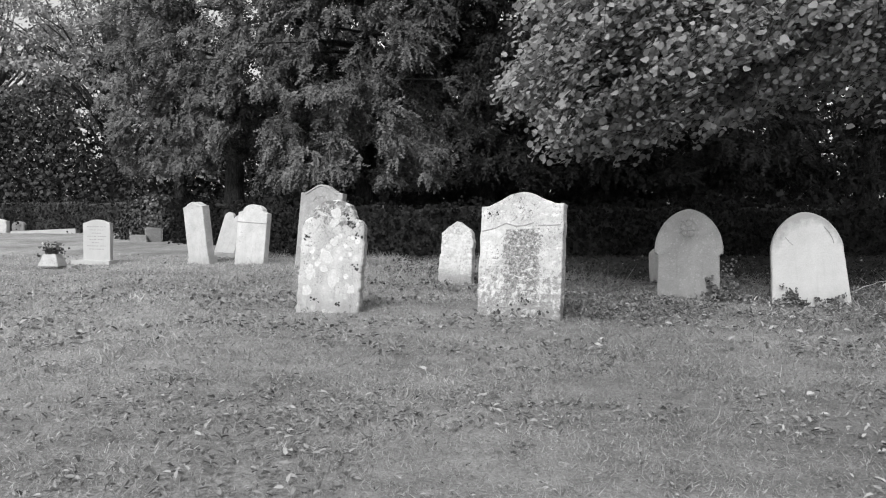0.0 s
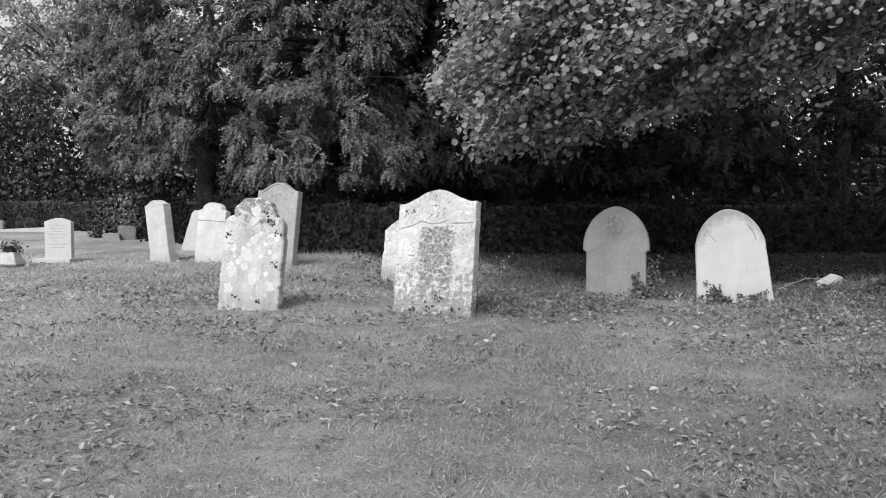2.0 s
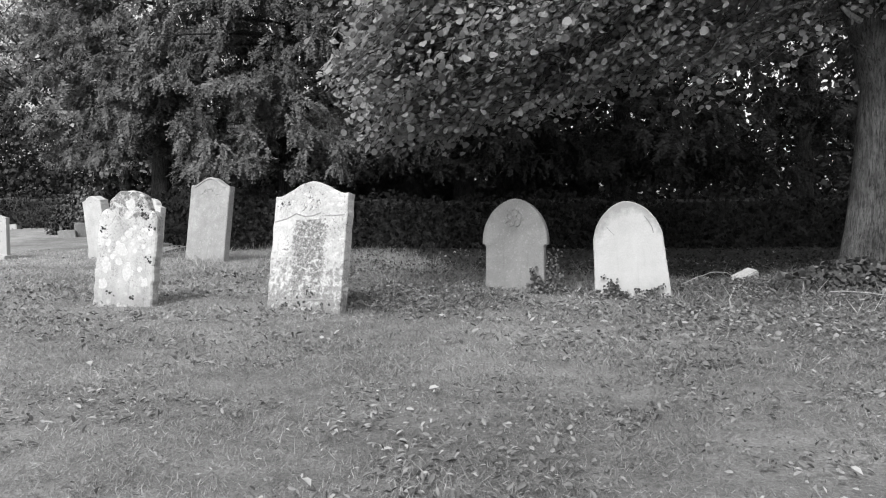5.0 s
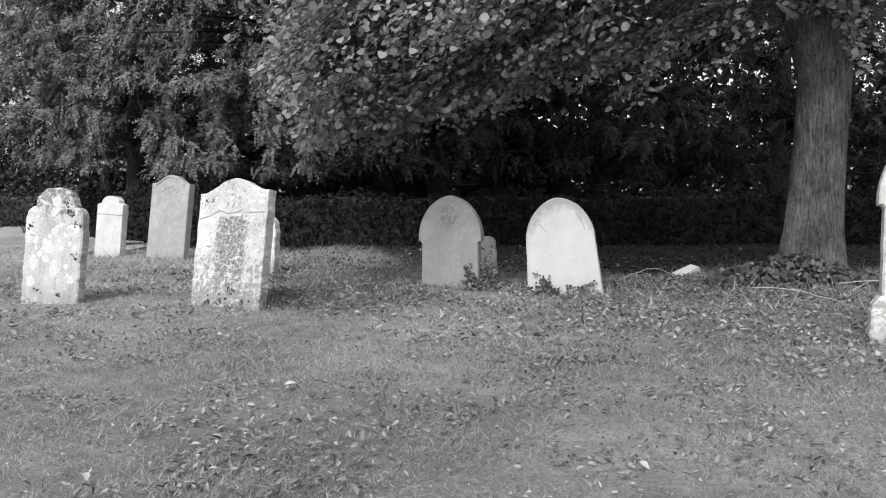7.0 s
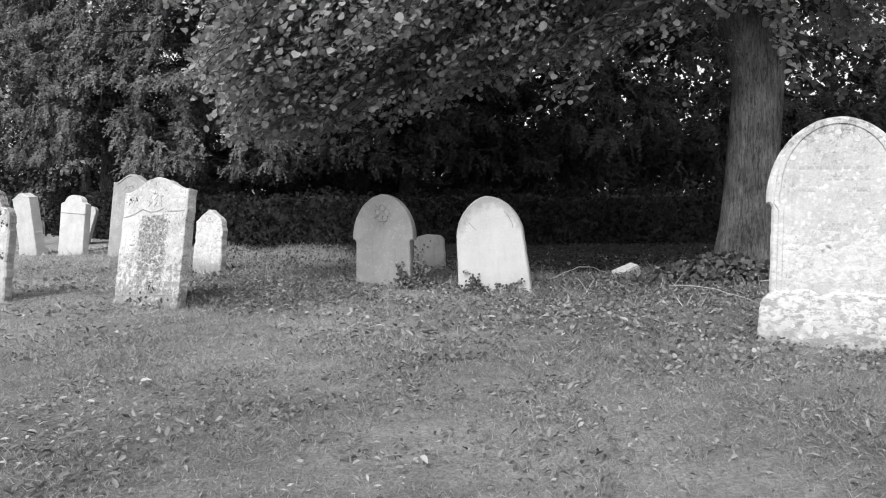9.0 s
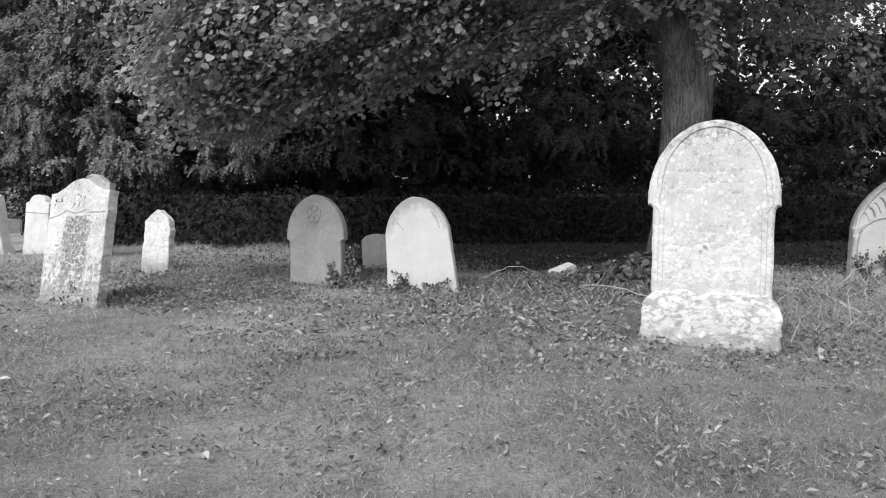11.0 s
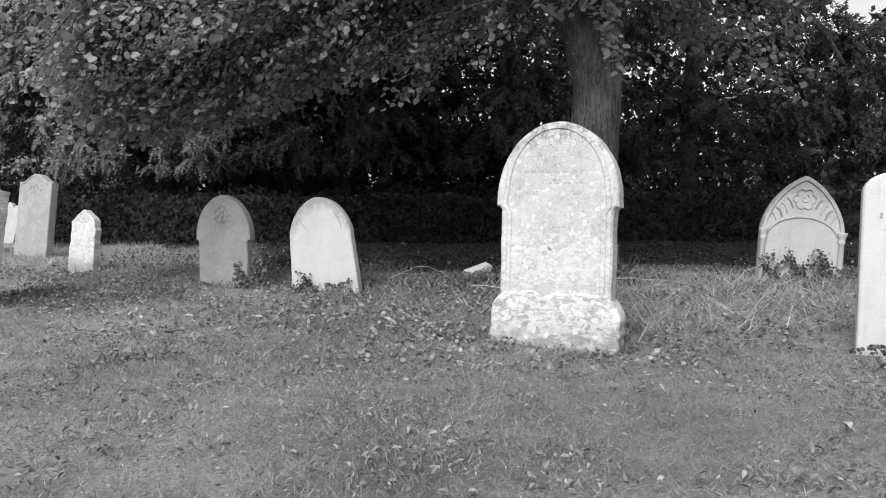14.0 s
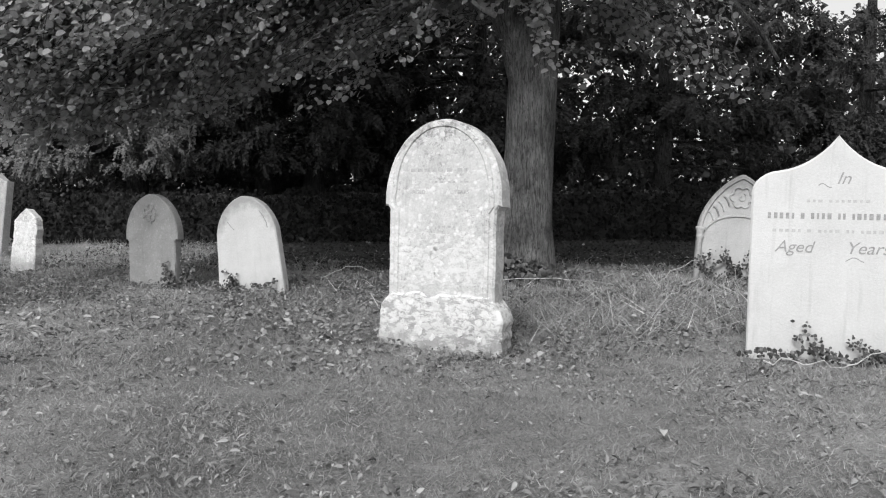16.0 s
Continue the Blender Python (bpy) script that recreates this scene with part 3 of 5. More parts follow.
for a in range(5):
    c, s = math.cos(a * 1.257 + 1.57), math.sin(a * 1.257 + 1.57)
    part("carved_petal", ribbon([(0.0 + 0.055 * c + 0.032 * math.cos(b), 0.79 + 0.06 * s + 0.036 * math.sin(b)) for b in np.linspace(0, 5.9, 12)], 0.016, 0.008), g_m, SLABS[stone_g.name])
for a in range(5):
    c, q = math.cos(a * 1.257 + 2.2), math.sin(a * 1.257 + 2.2)
    part("carved_leaf", ribbon([(0.06 * c + e * 0.05 * c - 0.02 * e * e * q, 0.79 + 0.065 * q + e * 0.05 * q + 0.02 * e * e * c) for e in np.linspace(0, 1, 6)], 0.014, 0.008), g_m, SLABS[stone_g.name])
part("joint", ribbon([(-0.32, 0.335), (0.0, 0.325), (0.32, 0.33)], 0.006, 0.002), M_CUT, stone_g, "mended crack across the stone")
part("repair_slab", box(0.16, 0.325, -0.006, 0.05, -0.1, 0.26, 0.004), g_m, stone_g, "mended lower corner")
headstone("headstone", stands(3.14, 10.45, -10.0, 0.0, -3.0, 0.02), arched(0.42, 0.34, 0.44, 0.0), 0.12, stone_material("low_grey_stone", 0.85, 0.12, 0.4, 0.2, 16, 0.4, 0.2),
          "low worn headstone half hidden by ivy", 0.01, 0.01, 31)

# white arched stone
stone_p = headstone("headstone", stands(3.86, 7.75, -16.0, -1.0, -5.4, 0.0), arched(0.70, 0.52, 0.95, 0.12, 0.0, 0.035), 0.11,
                    stone_material("pale_arched_limestone", 0.74, 0.06, 0.15, 0.0, 20, 0.08, 0.15, None, (0.0, 0.52, 0.27, 0.37), 0.6),
                    "white arched headstone with weathered grey head, ivy at foot", 0.004, 0.012, 14)
part("carved_line", ribbon([(0.18, 0.78), (0.22, 0.72), (0.25, 0.65), (0.255, 0.6)], 0.01, 0.005), M_CUT, SLABS[stone_p.name])
part("carved_line", ribbon([(-0.2, 0.7), (-0.165, 0.65), (-0.13, 0.61)], 0.008, 0.004), M_CUT, SLABS[stone_p.name])

# the large stone in front of the tree
big_m = stone_material("great_limestone", 0.69, 0.1, 0.35, 0.7, 24, 0.5, 0.2, None, None, 0.2, (1.55, 1.15, 0.7), (0.3, 0.8, 0.45))
stone_m = headstone("headstone", stands(5.83, 4.88, -24.0, -2.3, 0.8, -0.06), arched(0.815, 0.935, 1.45, 0.0, 0.745, 0.0), 0.17, big_m,
                    "large round-headed pale limestone headstone on a rough plinth", 0.005, 0.014, 4)
plinth = [(-0.43, 0), (-0.432, 0.19), (-0.415, 0.245), (-0.375, 0.3), (-0.34, 0.335), (0.34, 0.335), (0.375, 0.3), (0.415, 0.245), (0.432, 0.19), (0.43, 0)]
plinth_m = part("plinth", slab(plinth, 0.21, 0.014, 0.02, 17, -0.014), stone_material("plinth_limestone", 0.6, 0.2, 0.3, 0.9, 13, 0.5, 0.4, None, None, 0.0, None, (-0.1, 0.5, 0.7)), stone_m, "rough pale plinth splashed with white lichen")
inner = [(-0.315, 0.3)] + [(-0.315, 0.86), (-0.345, 0.9), (-0.345, 0.96)] + [(0.335 * math.cos(a), 1.0 + 0.42 * math.sin(a)) for a in np.linspace(math.pi, 0, 24)] + [(0.345, 0.96), (0.345, 0.9), (0.315, 0.86), (0.315, 0.3)]
part("moulding", ribbon(resample(inner, 0.03), 0.045, 0.008), big_m, stone_m, "raised rim moulding")
M_WORN = plain_material("worn_lettering", 0.3, 0.4, 40, 0.95, 0.001)
bars(stone_m, ((1.115, -0.22, 0.2, 0.022, 1.0), (1.045, -0.05, 0.2, 0.012, 0.7), (0.76, -0.02, 0.12, 0.014, 0.6)), M_WORN)
rng = np.random.default_rng(8)
for q, (px, pz, pr) in enumerate(((-0.04, 0.60, 0.048), (-0.2, 1.24, 0.02), (-0.26, 1.2, 0.022), (-0.2, 1.29, 0.014), (0.0, 1.35, 0.02), (0.1, 1.31, 0.02), (0.3, 1.22, 0.03), (-0.24, 0.55, 0.025), (0.22, 0.74, 0.02), (0.05, 0.98, 0.012))):
    part("lichen_patch", patch(px, pz, pr, q + 30), M_LICHEN, SLABS[stone_m.name], "white lichen spot")


for q in range(20):
    part("lichen_patch", patch(rng.uniform(-0.3, 0.3), rng.uniform(0.36, 0.74), rng.uniform(0.006, 0.026), q + 140), M_LICHEN, SLABS[stone_m.name], "white lichen spot")
for q in range(12):
    part("lichen_patch", patch(rng.uniform(-0.36, 0.36), rng.uniform(0.02, 0.26), rng.uniform(0.01, 0.04), q + 90, -0.018), M_LICHEN, plinth_m, "white lichen crust")


def letters(ob, text, x, z, size, material, shear=0.0):
    """A readable word cut in the face."""
    cu = bpy.data.curves.new("lettering", "FONT")
    cu.body, cu.size, cu.extrude, cu.shear, cu.align_x = text, size, 0.0015, shear, "CENTER"
    tmp = new("lettering_source", cu)
    me = bpy.data.meshes.new_from_object(tmp)
    bpy.data.objects.remove(tmp)
    me.materials.append(material)
    o = new("lettering", me)
    o.parent = SLABS[ob.name]
    o.matrix_basis = pose(x, -0.001, z, 90, 0, 0)
    return tagged(o, "cut lettering: " + text)


letters(stone_m, "AGED", -0.16, 0.975, 0.036, M_WORN)
letters(stone_m, "YEARS", 0.14, 0.975, 0.036, M_WORN)

# the ogee-headed white stone
j_m = stone_material("smooth_white_stone", 0.76, 0.05, 0.3, 0.0, 20, 0.06, 0.12, None, None, 0.85)
stone_j = headstone("headstone", stands(8.17, 4.58, -22.0, -1.0, 1.2, -0.06), ogee(0.93, 0.955, 1.295), 0.11, j_m,
                    "broad smooth white headstone with a pointed ogee head", 0.0, 0.012, 12)
M_LETTER = plain_material("cut_letter", 0.22, 0.34, 40, 0.95, 0.001)
letters(stone_j, "In", 0.03, 1.01, 0.1, M_LETTER, 0.35)
M_FAINT = plain_material("faint_cut_letter", 0.36, 0.46, 40, 0.95, 0.001)
part("flourish", ribbon([(-0.1 + 0.012 * q, 1.0 + 0.012 * math.sin(q * 0.9)) for q in range(7)], 0.01, 0.001), M_LETTER, SLABS[stone_j.name], "cut swash stroke")
bars(stone_j, ((0.8, -0.37, 0.4, 0.036, 0.55),), M_LETTER)
bars(stone_j, ((0.72, -0.34, 0.34, 0.018, 0.6), (0.9, -0.16, 0.18, 0.016, 0.6)), M_FAINT)
letters(stone_j, "Aged", -0.22, 0.6, 0.1, M_LETTER, 0.3)
letters(stone_j, "Years", 0.17, 0.6, 0.1, M_LETTER, 0.3)
part("flourish", ribbon([(0.06 + 0.012 * q, 0.565 + 0.012 * math.sin(q * 0.7 - 1)) for q in range(9)], 0.009, 0.001), M_LETTER, SLABS[stone_j.name], "cut swash stroke")

# the gothic stone with columns
goth_m = stone_material("gothic_limestone", 0.64, 0.06, 0.4, 0.0, 20, 0.15, 0.3, None, (0.0, 0.55, 0.36, 0.5), 0.5)
GOTH = (0.85, 0.56, 1.17, 0.42)
stone_t = headstone("headstone", stands(8.98, 8.2, -14.0, -5.0, 4.5, -0.02), arched(*GOTH), 0.16, goth_m,
                    "gothic arched headstone with corner columns, roundel and ivy", 0.0, 0.014, 13)
rim = [(x * 0.93, 0.56 + (z - 0.56) * 0.94) for x, z in arched(*GOTH)[1:-1]]
part("arch_moulding", ribbon(rim, 0.05, 0.02), goth_m, stone_t, "raised pointed arch moulding")
part("arch_moulding", ribbon([(0.36 * math.cos(a), 0.47 + 0.24 * math.sin(a)) for a in np.linspace(math.pi * 0.93, math.pi * 0.07, 24)], 0.028, 0.016), goth_m, stone_t, "low inner arch moulding")
for k4 in range(6):
    b0 = k4 * math.pi / 3
    c, d = 0.075 * math.cos(b0), 0.075 * math.sin(b0)
    part("roundel_lobe", ribbon([(c + 0.042 * math.cos(b), 0.91 + d + 0.042 * math.sin(b)) for b in np.linspace(b0 - 1.5, b0 + 1.5, 10)], 0.02, 0.016), goth_m, SLABS[stone_t.name])
part("roundel", ribbon([(0.014 * b / 2 * math.cos(b), 0.91 + 0.014 * b / 2 * math.sin(b)) for b in np.linspace(1.0, 7.5, 18)], 0.016, 0.012), goth_m, SLABS[stone_t.name], "carved scroll at the roundel's heart")
for sx in (-1, 1):
    for q in range(4):
        part("carved_leaf", ribbon([(sx * (0.3 - 0.05 * q + 0.035 * e), 0.72 + 0.055 * q + 0.05 * e - 0.03 * e * e) for e in np.linspace(-1, 1, 7)], 0.022, 0.014), M_CUT if q % 2 else goth_m, SLABS[stone_t.name], "deep-cut leaf carving")
for sx in (-1, 1):
    v, f = tube([(sx * 0.395, -0.01, h) for h in (-0.1, 0.1, 0.44, 0.46, 0.47, 0.5, 0.54, 0.565)], [0.03, 0.03, 0.03, 0.042, 0.034, 0.036, 0.052, 0.055], 12)
    tri_mesh("column", v, f, goth_m, stone_t, True)

# the small modern stone, its base and flowers
mod_m = stone_material("modern_pale_stone", 0.68, 0.05, 0.1, 0.0, 20, 0.05, 0.05, None, None, 0.7)
stone_s = headstone("headstone", stands(-6.73, 14.42, -10.0, 0, 0.5, 0.06), shouldered(0.58, 0.70, 0.765, 0.04, 0.7), 0.1, mod_m, "small modern pale headstone with rows of lettering", 0.0, 0.006)
part("base", box(-0.46, 0.36, -0.14, 0.2, -0.15, -0.02, 0.008), mod_m, stone_s)
bars(stone_s, [(0.62 - 0.062 * q, -0.2 + 0.05 * (q % 3), 0.2 - 0.05 * (q % 3), 0.014, 1.2) for q in range(8)], M_LETTER)

# far stones by the edge of the churchyard
headstone("headstone", stands(-15.0, 25.0, -12, 0, 1.0, 0.27), shouldered(0.7, 0.46, 0.52, 0.1), 0.18, white_m, "distant white headstone near the far hedge", 0.01, 0.02, 41)
headstone("headstone", stands(-14.75, 25.8, -12, 0, -2, 0.25), arched(0.5, 0.3, 0.45), 0.15, grey_m, "distant low grey headstone near the hedge", 0.01, 0.02, 42)
kerb = thing("grave_kerb", pose(-13.35, 25.0, 0.4, 0, -2.5, 4), "long pale stone grave kerb lying in grass", "grave kerb")
part("kerb_stone", box(-1.0, 1.1, -0.35, 0.35, -0.2, 0.02, 0.02, 0.01), mod_m, kerb)
frag = thing("stone_fragment", pose(-8.35, 20.7, 0.2, 0, 0, 20), "broken pale stone blocks beside ivy", "stone")
part("block", box(-0.35, 0.1, -0.2, 0.2, -0.1, 0.16, 0.02, 0.04), stone_material("broken_stone", 0.5, 0.15, 0.4, 0, 20, 0.3, 0.1), frag)
part("block", box(0.05, 0.5, 0.0, 0.4, -0.1, 0.36, 0.03, 0.05), grey_m, frag)
fallen = thing("fallen_stone", pose(5.52, 9.04, 0.02, 8, -14, 25), "pale broken stone lying in leaf litter", "stone")
bm = box(-0.2, 0.2, -0.1, 0.12, -0.06, 0.1, 0.02, 0.07)
for v in bm.verts:
    if v.co.x < 0:
        v.co.z = v.co.z * 0.45 + 0.03
        v.co.y *= 0.6
part("block", bm, stone_material("fallen_pale_stone", 0.85, 0.12, 0.3, 0, 20, 0.2, 0.0), fallen)

# flower holder on the grass
pot = thing("flower_holder", pose(-7.0, 13.3, 0.02, 0, 0, -8), "white tapered stone flower holder with dark flowers", "flower holder")
bm = box(-0.2, 0.2, -0.14, 0.14, -0.02, 0.2, 0.01)
for v in bm.verts:
    if v.co.z > 0.1:
        v.co.x *= 0.62
        v.co.y *= 0.62
part("base", bm, white_m, pot)
rng = np.random.default_rng(4)
P = rng.normal(0, 1, (130, 3)) * (0.1, 0.07, 0.05) + (0, 0, 0.27)
v, f = scatter(P, rng.normal(0, 1, (130, 3)) + (0, 0, 0.4), rng.normal(0, 1, (130, 3)), rng.uniform(0.04, 0.08, 130), BROAD_V, BROAD_F)
tri_mesh("foliage", v, f, M_IVY, pot)
P = rng.normal(0, 1, (40, 3)) * (0.08, 0.05, 0.02) + (-0.01, -0.03, 0.33)
v, f = scatter(P, rng.normal(0, 1, (40, 3)), rng.normal(0, 0.4, (40, 3)) + (0, -1, 1), rng.uniform(0.03, 0.06, 40), BROAD_V, BROAD_F)
tri_mesh("blossom", v, f, M_PALE, pot)
slab_flat = thing("flat_stone", pose(-6.95, 13.5, -0.02, 0, 0, -8), "flat pale stone set in the turf", "stone")
part("block", box(0.0, 0.26, -0.1, 0.1, -0.05, 0.02, 0.006), mod_m, slab_flat)


# ---- boundary wall behind the stones, under ivy ----
def wall(name, x0, x1, y0, y1, h, seed):
    n = 40
    P = bend((x0, y0, 0), (x1, y1, 0), 0, n, 0.0)
    bm = bmesh.new()
    rows = []
    for p in P:
        z = float(ground_z(p[0], p[1]))
        top = h - 0.1 + 0.22 * noise.noise((p[0] * 0.9, seed, 0))
        rows.append([bm.verts.new((p[0], p[1] + dy, z + dz)) for dy, dz in ((0, -0.3), (0.02, top - 0.06), (0.1, top), (0.25, top), (0.34, top - 0.06), (0.36, -0.3))])
    for a, b in zip(rows, rows[1:]):
        for j in range(5):
            bm.faces.new((a[j], b[j], b[j + 1], a[j + 1]))
    bm.faces.new(rows[0])
    bm.faces.new(list(reversed(rows[-1])))
    bmesh.ops.recalc_face_normals(bm, faces=bm.faces)
    ob = part(name, bm, M_WALL, None)
    return tagged(ob, "low old boundary wall smothered in ivy", "wall", kind="structure")


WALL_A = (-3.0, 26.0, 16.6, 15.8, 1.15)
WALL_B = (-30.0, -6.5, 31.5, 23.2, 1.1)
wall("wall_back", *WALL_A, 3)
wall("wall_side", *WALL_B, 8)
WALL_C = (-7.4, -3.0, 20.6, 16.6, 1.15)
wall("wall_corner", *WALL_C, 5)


def ivy_on(x0, x1, y0, y1, h, n, rng, thick=0.14):
    u = rng.uniform(0, 1, n)
    x, y = x0 + (x1 - x0) * u, y0 + (y1 - y0) * u
    ragged = np.array([noise.noise(Vector((q * 0.8, 3.0, 0))) + 0.5 * noise.noise(Vector((q * 3.1, 9.0, 0))) for q in x])
    z = rng.uniform(0.0, 1.0, n) * (h + 0.05 + 0.3 * ragged)
    P = np.stack([x, y - rng.exponential(thick, n), ground_z(x, y) + z], 1)
    over = z > h - 0.02
    P[over, 1] += rng.uniform(0, 0.4, over.sum())
    along = rng.normal(0, 0.5, (n, 3)) + (0, -0.3, -0.7)
    face = rng.normal(0, 0.45, (n, 3)) + (0, -1, 0.6)
    return scatter(P, along, face, rng.uniform(0.06, 0.12, n), CHEAP_V, CHEAP_F)


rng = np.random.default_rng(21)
ivy = tri_mesh("wall_ivy", *join(ivy_on(*WALL_A, 15000, rng), ivy_on(*WALL_B, 7000, rng), ivy_on(*WALL_C, 4000, rng)), M_SHADED_WALL_IVY)
tagged(ivy, "boundary wall ivy, tree shade painted into its leaves", "ivy", kind="stuff")

# a mound of ivy at the left, by the broken stones
n = 5200
d = unit(rng.normal(0, 1, (n, 3)))
d[:, 2] = np.abs(d[:, 2])
P = d * np.array((1.15, 0.7, 1.3)) * rng.uniform(0.8, 1.05, (n, 1)) + (-8.35, 21.7, 0.2)
v, f = scatter(P, rng.normal(0, 0.5, (n, 3)) + (0, -0.2, -0.8), d + rng.normal(0, 0.35, (n, 3)), rng.uniform(0.07, 0.11, n), BROAD_V, BROAD_F)
mound = tri_mesh("ivy_mound", v, f, M_IVY)
tagged(mound, "rounded mound of dark glossy ivy", "ivy", kind="stuff")


# ---- the lime tree ----
LIME = Vector((6.72, 8.5, 0.0))
lime = thing("lime_tree", pose(*LIME), "broadleaf tree with a straight ridged trunk and low drooping leafy branches", "tree")


def trunk_mesh(height, r0, r1, lean=(0.0, 0.0), sides=28, flare=0.14, seed=1):
    n = 34
    V = []
    for i in range(n):
        u = i / (n - 1)
        z = -0.2 + (height + 0.2) * u
        r = r0 + (r1 - r0) * u + flare * math.exp(-max(z, 0) / 0.35)
        for j in range(sides):
            a = 2 * math.pi * j / sides
            q = r * (1 + 0.035 * noise.noise((math.cos(a) * 2, math.sin(a) * 2, z * 0.7 + seed)) + 0.02 * noise.noise((math.cos(a) * 6, math.sin(a) * 6, z * 1.2)))
            V.append((lean[0] * z + q * math.cos(a), lean[1] * z + q * math.sin(a), z))
    F = []
    for i in range(n - 1):
        for j in range(sides):
            p, q = i * sides + j, i * sides + (j + 1) % sides
            F += [(p, q, p + sides), (q, q + sides, p + sides)]
    return np.array(V), np.array(F)


tri_mesh("trunk", *trunk_mesh(13.0, 0.285, 0.18, (0.055, 0.0)), M_BARK, lime, True)
tri_mesh("limb", *tube([(0.12, 0.02, 1.7), (0.1, 0.01, 2.15), (0.03, 0.0, 2.5), (-0.1, -0.02, 2.85), (-0.3, -0.05, 3.3), (-0.55, -0.05, 4.2), (-0.9, 0.0, 6.0)], [0.12, 0.24, 0.25, 0.23, 0.19, 0.15, 0.1], 18, 0.015, 3), M_BARK, lime, True)
limbs = [((0.0, 0, 3.0), (-0.8, -0.2, 4.7), (-2.1, -0.4, 3.5), (-3.6, -0.5, 2.35), 0.13),
         ((0.0, 0, 3.3), (-1.6, 0.4, 4.4), (-3.4, 0.5, 3.9), (-5.6, 0.6, 2.9), 0.12),
         ((0.0, 0, 3.6), (-1.2, -0.9, 4.6), (-2.6, -1.3, 4.3), (-4.6, -1.2, 3.0), 0.1),
         ((0.0, 0, 3.2), (1.0, -0.2, 4.0), (1.8, -0.4, 3.5), (2.6, -0.5, 2.3), 0.09),
         ((0.0, 0, 3.9), (0.8, 1.0, 4.9), (1.7, 1.6, 4.6), (3.0, 1.8, 3.4), 0.09),
         ((0.1, 0, 4.3), (-0.3, -1.1, 5.2), (-0.8, -2.0, 5.0), (-1.2, -2.6, 4.2), 0.08),
         ((0.0, 0, 2.75), (-0.5, -0.25, 2.95), (-0.9, -0.35, 2.75), (-1.6, -0.4, 2.3), 0.013)]
for s, (a, b, c, d4, r) in enumerate(limbs):
    K = np.array([a, b, c, d4])
    u = np.linspace(0, 1, 14)[:, None]
    pts = (1 - u) ** 3 * K[0] + 3 * u * (1 - u) ** 2 * K[1] + 3 * u * u * (1 - u) * K[2] + u ** 3 * K[3]
    pts[1:-1] += 0.03 * np.random.default_rng(s).standard_normal((12, 3))
    tri_mesh("limb", *tube(pts, np.linspace(r, r * 0.22, 14), 8, 0.05, s), M_BARK, lime, True)
stub = tube([(-0.3, -0.2, 2.86), (-0.45, -0.26, 2.92), (-0.56, -0.3, 2.99)], [0.034, 0.03, 0.018], 8)
tri_mesh("limb", *stub, M_TWIG, lime, True)

rngb = np.random.default_rng(44)
for s in range(34):
    u = rngb.uniform(0.3, 0.95)
    K = np.array(limbs[rngb.integers(0, 5)][:4])
    p0 = (1 - u) ** 3 * K[0] + 3 * u * (1 - u) ** 2 * K[1] + 3 * u * u * (1 - u) * K[2] + u ** 3 * K[3]
    p1 = p0 + np.array((rngb.normal(-0.35 if K[3][0] < 0 else 0.3, 0.5), rngb.normal(-0.35, 0.35), rngb.uniform(-0.85, 0.1)))
    tri_mesh("branch", *tube(bend(p0, p1, 0.12, 9, 0.025, s), np.linspace(0.02, 0.005, 9), 5), M_BARK, lime, True)

for s, (p0, p1, sag, r) in enumerate((((-0.3, -0.3, 3.3), (-3.0, -1.0, 2.55), 0.35, 0.026), ((-0.4, -0.4, 3.0), (-2.4, -1.1, 2.25), 0.22, 0.02), ((-1.6, -0.9, 3.2), (-4.2, -1.1, 2.3), 0.3, 0.018),
                                      ((-2.4, -1.0, 3.3), (-5.2, -0.9, 2.6), 0.3, 0.018), ((0.3, -0.3, 3.2), (2.3, -0.9, 2.5), 0.3, 0.018), ((-0.3, -0.3, 2.55), (-1.15, -0.6, 2.4), 0.05, 0.008))):
    tri_mesh("branch", *tube(bend(p0, p1, sag, 14, 0.03, s + 70), np.linspace(r, r * 0.3, 14), 6), M_BARK, lime, True)

# lower edge of the hanging crown along the row of graves
EDGE_X = np.array((-0.3, 0.1, 0.5, 1.1, 2.1, 2.7, 3.2, 3.9, 4.3, 4.7, 5.2, 6.0, 7.0, 7.8, 8.7, 9.2, 9.7))
EDGE_Z = np.array((3.0, 2.2, 1.68, 1.5, 1.45, 1.56, 1.85, 2.1, 1.9, 2.0, 2.4, 2.6, 2.4, 2.15, 1.95, 1.9, 2.8))
rng = np.random.default_rng(33)


def fields(P, scale, seed):
    return np.array([noise.noise(Vector((p[0] * scale + seed, p[1] * scale, p[2] * scale))) for p in P])


n = 20000
B = np.stack([np.where(rng.uniform(0, 1, n) < 0.66, rng.uniform(0.3, 5.0, n), rng.uniform(4.6, 9.7, n)), 8.4 + rng.normal(0, 0.85, n), np.zeros(n)], 1)
low = np.interp(B[:, 0], EDGE_X, EDGE_Z) + 0.28 * np.abs(B[:, 1] - 8.3) ** 1.5
B[:, 2] = low + np.where(rng.uniform(0, 1, n) < 0.72, rng.uniform(0, 1.7, n), rng.uniform(0.0, 5.0, n))
# boughs hang in shelves that tip down away from the trunk
shelf = B.copy()
shelf[:, 2] += 0.22 * np.abs(B[:, 0] - 6.8)
shelf *= (0.8, 0.9, 2.1)
keep = fields(shelf, 1.15, 5.0) + 0.5 * fields(B, 2.7, 9.0) > 0.0 + 0.3 * (B[:, 0] > 6.8) + 0.14 * (B[:, 0] > 4.3) * (B[:, 2] < 3.4) - 0.14 * (B[:, 0] < 4.0) * (B[:, 2] < low + 0.8)
